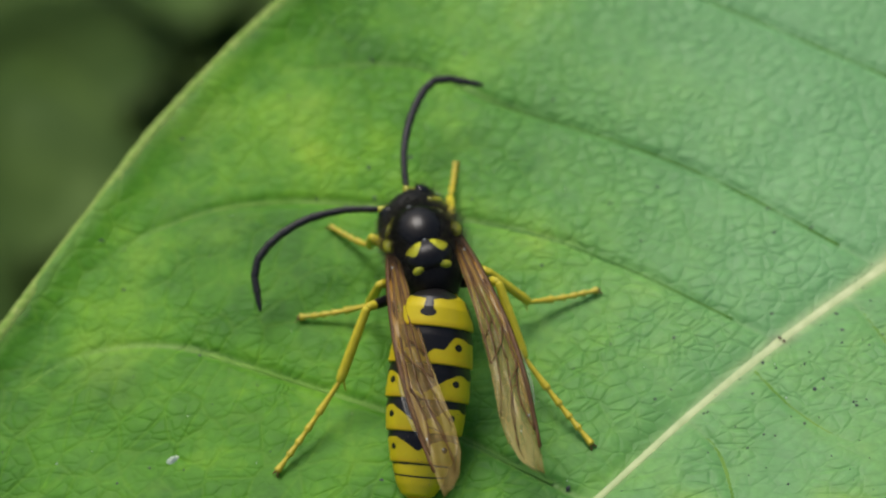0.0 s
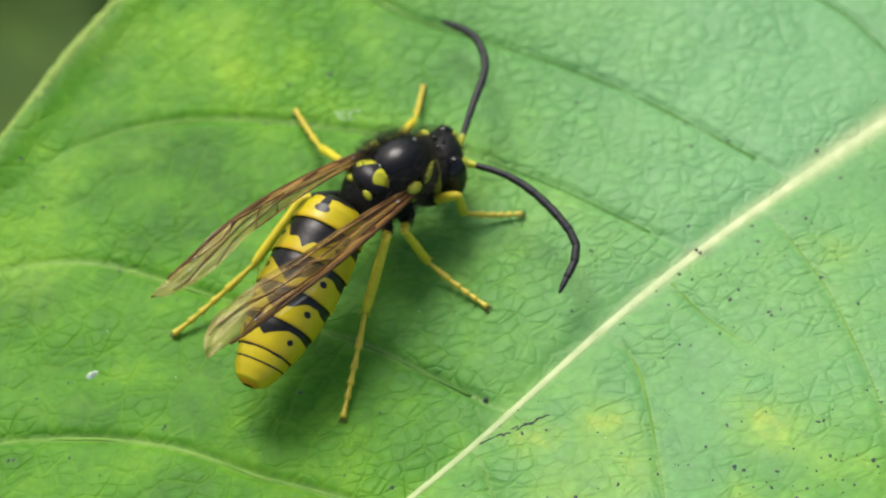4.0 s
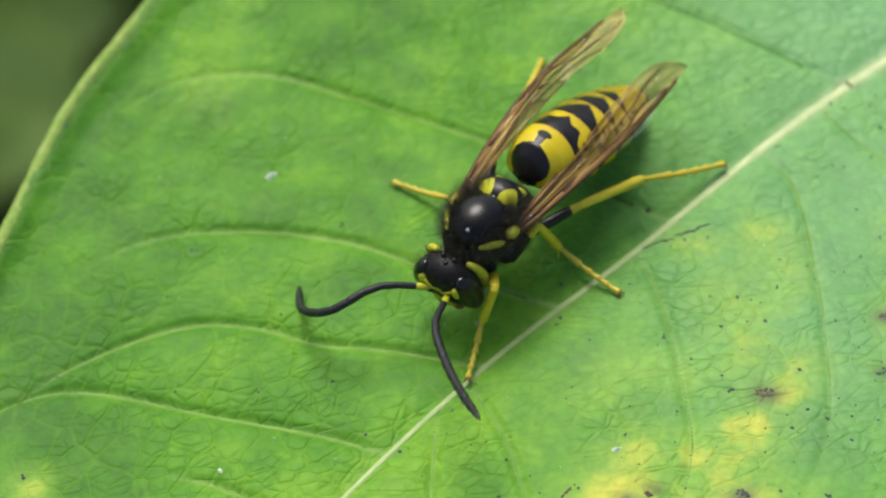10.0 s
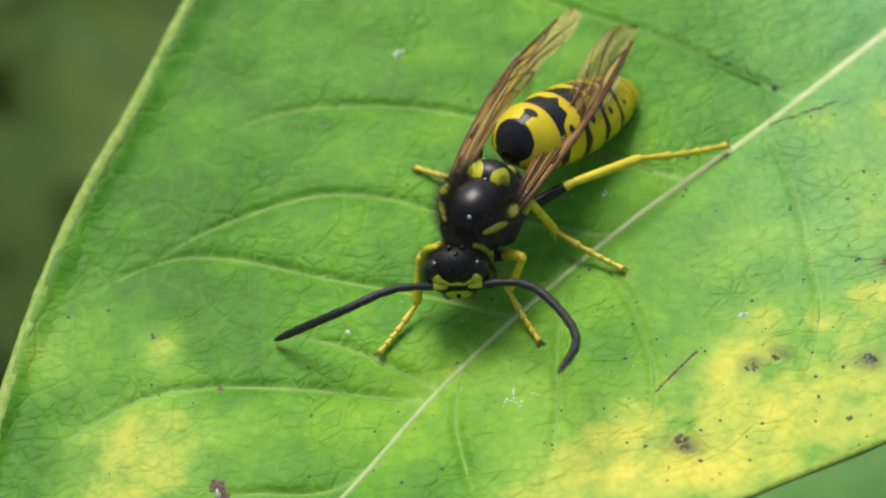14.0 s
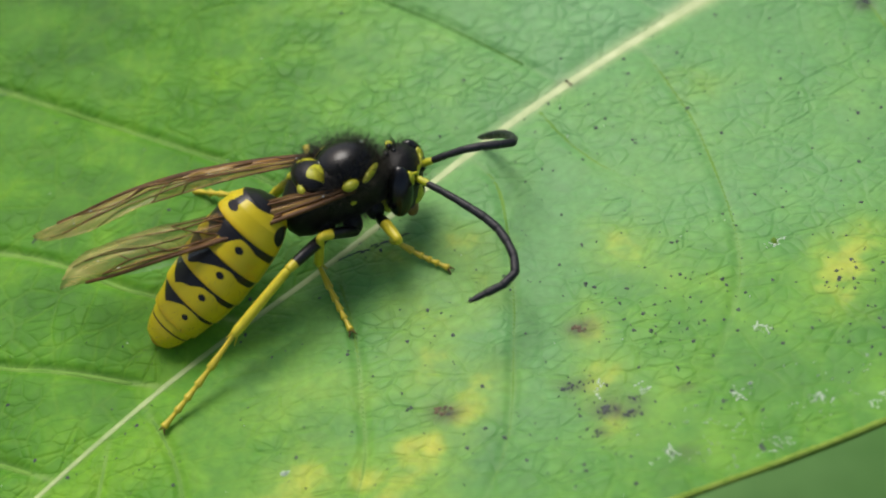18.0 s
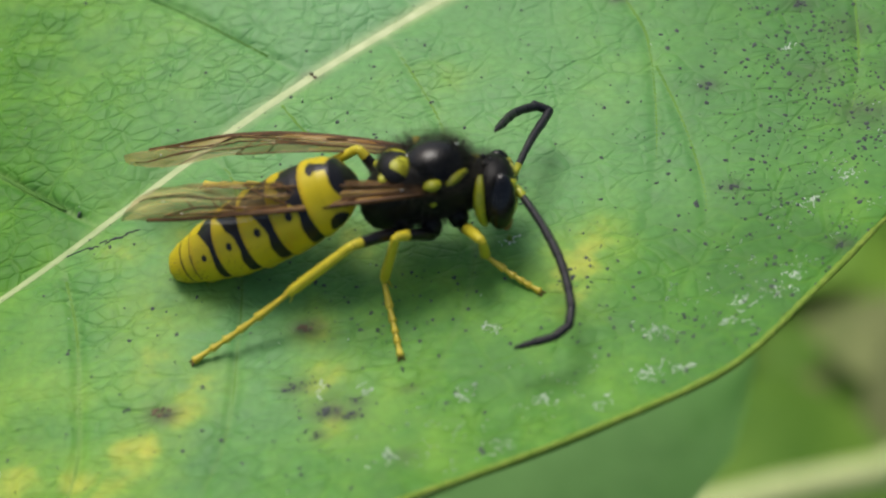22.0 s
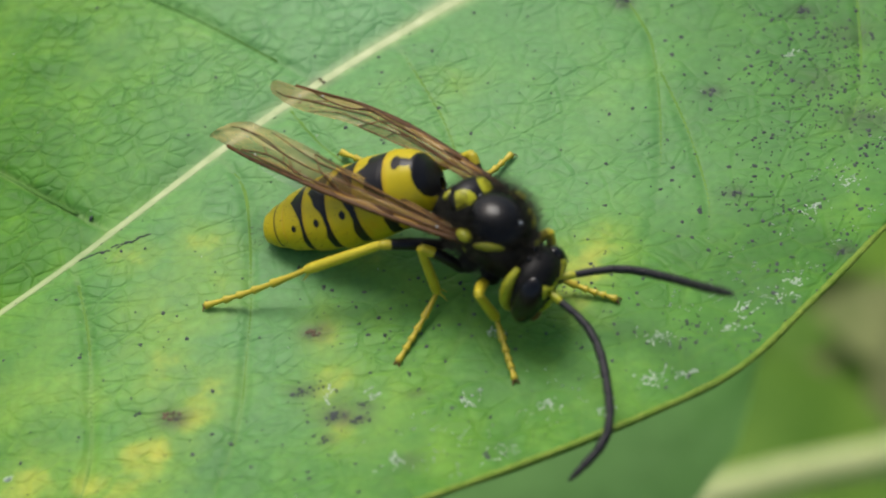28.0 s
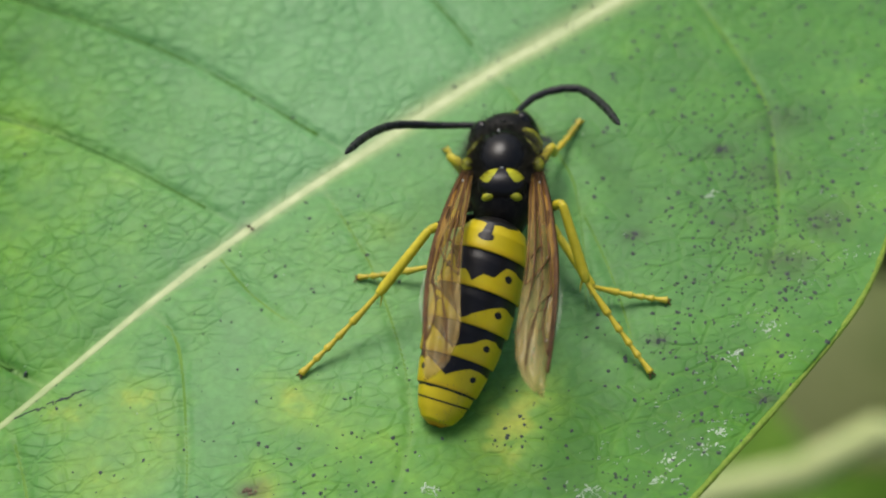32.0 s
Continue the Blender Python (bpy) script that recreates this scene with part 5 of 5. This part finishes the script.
    stance(10.0, (-1.916, -0.867, -134.4, 0), (-0, -16.5, 5, 0.98), (-2, -1, 2, 6), (0.54, 0.15, -0.04, 0.69, 0.32, 0.02, 0.82, 0.51, 0.10, 0.93, 0.70, 0.19, 0.51, -0.21, -0.08, 0.70, -0.33, -0.15, 0.71, -0.51, -0.28, 0.56, -0.67, -0.40), (-2.06, -1.42, -1.31, -1.06, -0.51, -0.32, -2.23, -0.76, -2.28, -0.26, -1.45, 0.42))
    stance(11.0, (-2.086, -0.977, -115.8, 0), (-26, -14.5, 28, 0.98), (-9, 2, 0, -5), (0.24, 0.32, -0.06, 0.26, 0.54, 0.01, 0.39, 0.72, 0.10, 0.61, 0.76, 0.19, 0.58, -0.05, -0.05, 0.82, -0.05, -0.01, 1.03, -0.14, -0.05, 0.97, -0.34, -0.15), (-1.96, -1.43, -1.71, -1.35, -0.98, -0.68, -2.44, -1.37, -2.28, -0.26, -1.45, 0.41))
    stance(12.0, (-2.253, -1.191, -116.1, 0), (-18, -15.5, 17, 0.98), (-4, 2, -1, 1), (0.51, 0.19, -0.01, 0.68, 0.35, 0.05, 0.66, 0.53, -0.05, 0.48, 0.60, -0.19, 0.56, -0.13, -0.08, 0.79, -0.16, -0.01, 1.01, -0.18, 0.08, 1.22, -0.20, 0.19), (-2.02, -1.56, -1.47, -1.15, -0.97, -0.67, -2.61, -1.53, -2.56, -0.58, -2.16, -0.05))
    stance(13.0, (-2.446, -1.442, -127.7, 0), (-2, -16.5, -30, 0.98), (0, 1, 3, 4), (0.58, 0.04, -0.07, 0.80, 0.14, -0.03, 0.98, 0.29, 0.03, 1.06, 0.49, 0.10, 0.35, -0.28, 0.02, 0.31, -0.49, -0.09, 0.23, -0.66, -0.24, 0.14, -0.82, -0.39), (-2.29, -1.83, -1.62, -1.34, -1.37, -0.92, -2.85, -1.54, -2.68, -0.79, -2.29, -0.09))
    stance(14.0, (-2.579, -1.441, -119.3, 0), (-16, -20.5, 25, 0.98), (-3, -3, -1, -3), (0.24, 0.32, -0.08, 0.34, 0.53, -0.03, 0.51, 0.69, 0.03, 0.74, 0.70, 0.10, 0.49, -0.19, -0.07, 0.65, -0.35, -0.10, 0.70, -0.53, -0.25, 0.72, -0.70, -0.42), (-2.37, -1.90, -1.95, -1.57, -1.38, -0.93, -3.08, -1.86, -2.84, -0.84, -2.19, -0.14))
    stance(14.5, (-2.395, -1.413, -89.1, 0), (-16, -21.5, 25, 0.98), (-10, -5, -5, -6), (0.39, 0.25, 0.09, 0.47, 0.44, 0.25, 0.37, 0.63, 0.14, 0.24, 0.75, -0.05, 0.58, -0.07, 0.00, 0.81, -0.15, 0.05, 0.94, -0.26, -0.13, 0.96, -0.34, -0.37), (-1.88, -1.58, -1.60, -1.14, -1.37, -0.91, -2.88, -1.85, -2.82, -1.50, -3.13, -0.62))
    stance(15.0, (-2.211, -1.348, -58.0, 0), (-17, -25.5, 10, 0.84), (-14, -7, -4, -8), (0.28, 0.30, -0.05, 0.31, 0.53, -0.07, 0.28, 0.73, -0.20, 0.23, 0.91, -0.35, 0.47, -0.20, 0.03, 0.61, -0.37, 0.12, 0.73, -0.55, 0.23, 0.85, -0.72, 0.35), (-1.63, -1.36, -1.55, -0.56, -1.66, -0.28, -2.27, -1.90, -2.81, -1.49, -2.97, -1.17))
    stance(15.5, (-2.017, -1.217, -21.6, 0), (-21, -30.5, 6, 0.76), (-11, -12, -1, -14), (0.35, 0.29, -0.18, 0.40, 0.53, -0.28, 0.54, 0.50, -0.09, 0.65, 0.38, 0.11, 0.50, -0.17, 0.07, 0.68, -0.31, 0.20, 0.66, -0.41, -0.01, 0.59, -0.46, -0.26), (-1.45, -0.94, -1.83, -0.73, -1.65, -0.26, -1.60, -1.47, -2.38, -1.81, -2.86, -1.40))
    stance(17.5, (-1.287, -0.742, 17.4, -16), (5, -31.5, -23, 0.87), (-3, 0, -3, -4), (0.57, 0.14, -0.11, 0.79, 0.28, -0.10, 0.67, 0.17, 0.06, 0.49, 0.03, 0.18, 0.47, -0.27, -0.03, 0.63, -0.46, 0.03, 0.62, -0.44, -0.21, 0.55, -0.36, -0.44), (-0.77, -0.41, -1.44, -0.25, -2.28, -0.52, -0.85, -0.92, -1.19, -1.22, -1.97, -1.59))
    stance(18.0, (-1.057, -0.661, 21.9, -17), (-3, -30.5, -37, 0.85), (-13, 4, -13, -1), (0.54, -0.16, -0.04, 0.74, -0.18, -0.10, 0.78, 0.03, -0.19, 0.73, 0.24, -0.30, 0.39, -0.31, -0.17, 0.47, -0.53, -0.25, 0.42, -0.74, -0.33, 0.20, -0.75, -0.35), (-0.83, -0.27, -1.25, -0.18, -1.76, -0.33, -0.66, -0.96, -1.12, -1.22, -1.97, -1.58))
    stance(19.0, (-0.525, -0.687, -7.4, -20), (22, -40.5, -29, 0.78), (3, 0, 2, -6), (0.58, 0.06, -0.06, 0.81, 0.07, -0.10, 0.92, 0.24, -0.17, 0.79, 0.42, -0.24, 0.45, -0.28, -0.18, 0.52, -0.49, -0.25, 0.52, -0.72, -0.34, 0.40, -0.90, -0.41), (0.12, -0.28, -0.46, -0.17, -1.19, 0.00, -0.29, -1.17, -0.92, -1.30, -1.38, -1.31))
    stance(20.0, (-0.082, -0.949, -20.3, -15), (18, -36.5, -10, 0.77), (-1, 1, 1, -4), (0.58, 0.08, -0.08, 0.81, 0.01, -0.10, 0.86, 0.17, -0.14, 0.70, 0.33, -0.21, 0.53, -0.19, -0.16, 0.68, -0.36, -0.24, 0.76, -0.57, -0.33, 0.59, -0.70, -0.41), (0.44, -1.03, 0.19, -0.52, -0.58, -0.13, 0.23, -1.53, -0.63, -1.47, -1.17, -1.32))
    stance(21.0, (0.411, -0.962, 12.1, -20), (-24, -18.5, -14, 0.98), (-28, 4, -14, 4), (0.42, -0.12, 0.06, 0.51, -0.02, -0.01, 0.59, 0.17, -0.14, 0.67, 0.36, -0.27, 0.40, -0.28, -0.20, 0.40, -0.50, -0.30, 0.33, -0.71, -0.40, 0.12, -0.71, -0.44), (0.70, -0.61, 0.30, -0.45, -0.54, -0.52, 0.84, -1.36, -0.16, -1.56, -0.58, -1.50))
    stance(22.0, (0.503, -0.970, 6.3, -20), (-16, -21.5, -7, 0.98), (-21, 2, -14, 0), (0.47, 0.24, -0.08, 0.60, 0.45, -0.07, 0.45, 0.38, -0.01, 0.33, 0.18, 0.05, 0.40, -0.27, -0.21, 0.43, -0.48, -0.32, 0.38, -0.69, -0.43, 0.16, -0.69, -0.47), (0.83, -0.65, 0.45, -0.45, -0.51, -0.54, 0.89, -1.38, 0.27, -1.61, -0.60, -1.48))
    stance(23.0, (0.551, -0.955, 3.8, -20), (-11, -22.5, -10, 0.98), (-12, 4, -7, -0), (0.52, 0.01, 0.04, 0.51, 0.24, 0.03, 0.42, 0.44, -0.05, 0.33, 0.63, -0.17, 0.36, -0.30, -0.16, 0.35, -0.54, -0.20, 0.31, -0.77, -0.24, 0.25, -1.00, -0.26), (0.89, -0.65, 0.52, -0.44, -0.50, -0.53, 0.88, -1.37, 0.27, -1.63, -0.59, -1.50))
    stance(24.0, (0.513, -0.952, 7.7, -20), (-15, -21.5, -11, 0.98), (-18, -0, -8, 0), (0.54, -0.03, -0.05, 0.64, 0.08, -0.09, 0.64, 0.31, -0.13, 0.59, 0.54, -0.21, 0.47, -0.25, -0.19, 0.53, -0.47, -0.27, 0.52, -0.68, -0.37, 0.31, -0.74, -0.42), (0.83, -0.63, 0.44, -0.44, -0.50, -0.53, 0.89, -1.38, 0.28, -1.62, -0.60, -1.50))
    stance(25.0, (0.603, -0.976, 5.0, -20), (-14, -20.5, -24, 0.98), (-19, 3, -9, 3), (0.53, -0.11, 0.01, 0.71, 0.00, -0.05, 0.83, 0.17, -0.16, 0.95, 0.35, -0.28, 0.41, -0.27, -0.23, 0.46, -0.46, -0.37, 0.43, -0.65, -0.51, 0.23, -0.68, -0.58), (0.94, -0.67, 0.56, -0.46, -0.20, -0.44, 0.89, -1.39, 0.28, -1.62, -0.60, -1.50))
    stance(27.5, (0.624, -1.120, -52.4, -8), (44, -31.5, -18, 0.95), (11, -10, 16, -8), (0.60, 0.05, -0.13, 0.85, 0.08, -0.10, 1.07, 0.09, 0.03, 1.17, 0.06, 0.25, 0.49, -0.25, -0.17, 0.63, -0.46, -0.22, 0.69, -0.70, -0.17, 0.62, -0.91, -0.06), (1.09, -1.31, 0.82, -0.58, 0.06, -0.39, 0.61, -1.65, 0.27, -1.61, -0.64, -1.16))
    stance(28.0, (0.710, -1.250, -51.8, -9), (35, -31.5, 18, 0.93), (9, -3, 13, -6), (0.47, 0.26, -0.07, 0.68, 0.30, 0.03, 0.89, 0.28, 0.16, 1.07, 0.24, 0.30, 0.59, -0.02, -0.14, 0.80, -0.14, -0.18, 0.96, -0.30, -0.25, 0.97, -0.52, -0.34), (1.19, -1.44, 0.84, -0.57, 0.08, -0.43, 0.71, -1.78, 0.24, -1.59, -0.58, -1.17))
    stance(28.5, (0.881, -1.278, -35.2, -9), (22, -27.5, 15, 0.98), (4, 2, 7, -1), (0.52, 0.21, -0.00, 0.71, 0.36, 0.08, 0.62, 0.51, -0.08, 0.47, 0.61, -0.27, 0.60, -0.08, -0.11, 0.82, -0.19, -0.13, 0.99, -0.37, -0.16, 1.02, -0.61, -0.23), (1.38, -1.33, 0.83, -0.57, 0.11, -0.53, 0.94, -1.90, 0.26, -1.61, -0.40, -1.31))
    stance(29.0, (1.029, -1.188, -3.8, -10), (-1, -24.5, 21, 0.98), (-4, 1, -4, -9), (0.34, 0.32, -0.09, 0.40, 0.56, -0.10, 0.30, 0.71, -0.10, 0.21, 0.49, -0.06, 0.58, 0.06, -0.09, 0.79, -0.05, -0.11, 0.95, -0.22, -0.17, 0.98, -0.44, -0.25), (1.41, -0.93, 0.81, -0.57, 0.11, -0.62, 1.56, -1.34, 0.68, -1.85, 0.18, -1.77))
    stance(30.0, (1.222, -0.974, 24.9, 0), (-10, -22.5, 27, 1.03), (5, 16, 15, 18), (0.30, 0.26, 0.05, 0.23, 0.43, 0.01, 0.20, 0.57, -0.18, 0.19, 0.70, -0.38, 0.59, 0.01, -0.13, 0.79, -0.11, -0.14, 0.86, -0.33, -0.12, 0.77, -0.55, -0.09), (1.43, -0.57, 0.49, -0.58, 0.16, -0.91, 1.70, -0.99, 1.47, -1.62, 0.34, -1.83))
    stance(30.5, (1.262, -0.664, 41.3, 0), (-3, -16.5, 23, 0.98), (9, 13, 17, 15), (0.38, 0.32, -0.21, 0.43, 0.55, -0.30, 0.20, 0.58, -0.22, -0.03, 0.52, -0.12, 0.37, -0.17, 0.09, 0.40, -0.34, 0.27, 0.52, -0.47, 0.11, 0.62, -0.52, -0.12), (1.35, -0.22, 0.65, -0.42, 0.06, -0.90, 1.71, -0.71, 1.62, -1.29, 1.17, -1.82))
    stance(31.0, (1.214, -0.549, 59.0, 0), (-13, -10.5, 8, 0.98), (-1, 17, 5, 14), (0.27, 0.29, -0.08, 0.09, 0.38, 0.05, -0.10, 0.41, 0.19, -0.30, 0.38, 0.32, 0.57, -0.11, -0.17, 0.74, -0.27, -0.21, 0.71, -0.49, -0.16, 0.51, -0.60, -0.10), (1.16, -0.10, 0.51, -0.41, 0.05, -0.89, 1.63, -0.38, 1.66, -1.18, 1.16, -1.79))
    stance(32.0, (1.220, -0.135, 79.9, 0), (-19, -22.5, 15, 0.99), (-6, 14, 2, 10), (0.31, 0.31, -0.09, 0.23, 0.51, 0.02, 0.07, 0.62, 0.15, -0.12, 0.69, 0.28, 0.55, -0.14, -0.18, 0.59, -0.33, -0.17, 0.41, -0.45, -0.06, 0.22, -0.52, 0.05), (1.01, 0.27, 0.49, -0.36, 0.17, -0.83, 1.66, 0.35, 1.87, -0.74, 1.72, -1.11))
    times = np.array([q[0] for q in STANCES])
    values = np.array([q[1] for q in STANCES])
    feet = np.array([q[2] for q in STANCES]).reshape(len(times), 6, 2)
    rows = {}

    def put(ob, t, m):
        rows.setdefault(ob, []).append((t, m))
    ticks = sorted({round(k * 0.2, 1) for k in range(161)} | {float(t) for t in times})
    for t in ticks:
        v = blend(times, values, t)
        z = float(leaf_z(v[0], v[1])) + HIGH
        body = pose(v[0] * CM, v[1] * CM, z * CM + TOP, v[34], 0, v[2])
        put(wasp, t, body)
        put(wasp_gaster, t, Matrix.Translation(Vector(WAIST_AT) * CM) @ pose(0, 0, 0, 0, v[4], v[3]) @ pose(0, 0, 0, -0.7 * v[34]))
        for ring, far in wasp_rings:
            put(ring, t, pose((1 - v[35]) * far * CM, 0, 0))
        nod = float(np.interp(t, (0, 6.5, 7, 13, 14, 15, 15.5, 17.5), (8, 12, 16, 16, 14, -12, -8, 8)))
        head = Matrix.Translation(Vector(HEAD_AT) * CM) @ pose(0, 0, 0, 0, nod, v[5])
        put(wasp_head, t, head)
        for i, s in enumerate((1, -1)):
            put(wasp_wings[i], t, Matrix.Translation(Vector((WING_AT[0], WING_AT[1] * s, WING_AT[2])) * CM) @ pose(0, 0, 0, 0, v[7 + 2 * i], v[6 + 2 * i]) @ pose(0, 0, 0, -v[34] - 5 * s))
            root = head @ (Vector((ANTENNA_AT[0], ANTENNA_AT[1] * s, ANTENNA_AT[2])) * CM) / CM
            line = spline(np.vstack([root, v[10 + 12 * i:22 + 12 * i].reshape(4, 3)]), 81)
            arc = np.r_[0, np.cumsum(np.linalg.norm(np.diff(line, axis=0), axis=1))]
            joints = []
            for far in ANTENNA_JOINTS:
                beyond = max(0.0, far - arc[-1])
                ahead = (line[-1] - line[-6]) / np.linalg.norm(line[-1] - line[-6])
                joints.append(np.array([np.interp(far, arc, line[:, j]) for j in range(3)]) + beyond * ahead)
            for ob, p, q in zip(wasp_feelers[i], joints[:-1], joints[1:]):
                put(ob, t, along(p, q, (0.2, 0.1, 1)))
        k = int(np.clip(np.searchsorted(times, t, "right") - 1, 0, len(times) - 2))
        u = (t - times[k]) / (times[k + 1] - times[k])
        turn = body.to_3x3().inverted()
        for i, (kind, s, segments) in enumerate(wasp_legs):
            start = (0.15, 0.40, 0.25, 0.45, 0.20, 0.35)[i]
            w = float(smooth(np.array((u - start) / 0.4)))
            q = feet[k, i] + (feet[k + 1, i] - feet[k, i]) * w
            step = float(np.linalg.norm(feet[k + 1, i] - feet[k, i]))
            lift = 0.02 + min(0.14, step * 0.35) * math.sin(math.pi * w)
            spot = Vector((q[0] - v[0], q[1] - v[1], float(leaf_z(q[0], q[1])) + lift - z))
            for ob, m in zip(segments, leg_poses(kind, s, turn @ spot, turn @ Vector((0, 0, 1)))):
                put(ob, t, m)
    for ob, r in rows.items():
        walk(ob, eased(r))


def eased(rows):
    """Adds rows half way where a part would turn too far between two rows."""
    out = [rows[0]]
    for t, m in rows[1:]:
        t0, m0 = out[-1]
        q0, q1 = m0.to_quaternion(), m.to_quaternion()
        if q0.rotation_difference(q1).angle % (2 * math.pi) > radians(75) and t - t0 > 0.09:
            mid = q0.slerp(q1, 0.5).to_matrix().to_4x4()
            mid.translation = (m0.translation + m.translation) * 0.5
            out.append(((t + t0) / 2, mid))
        out.append((t, m))
    return out


motions()
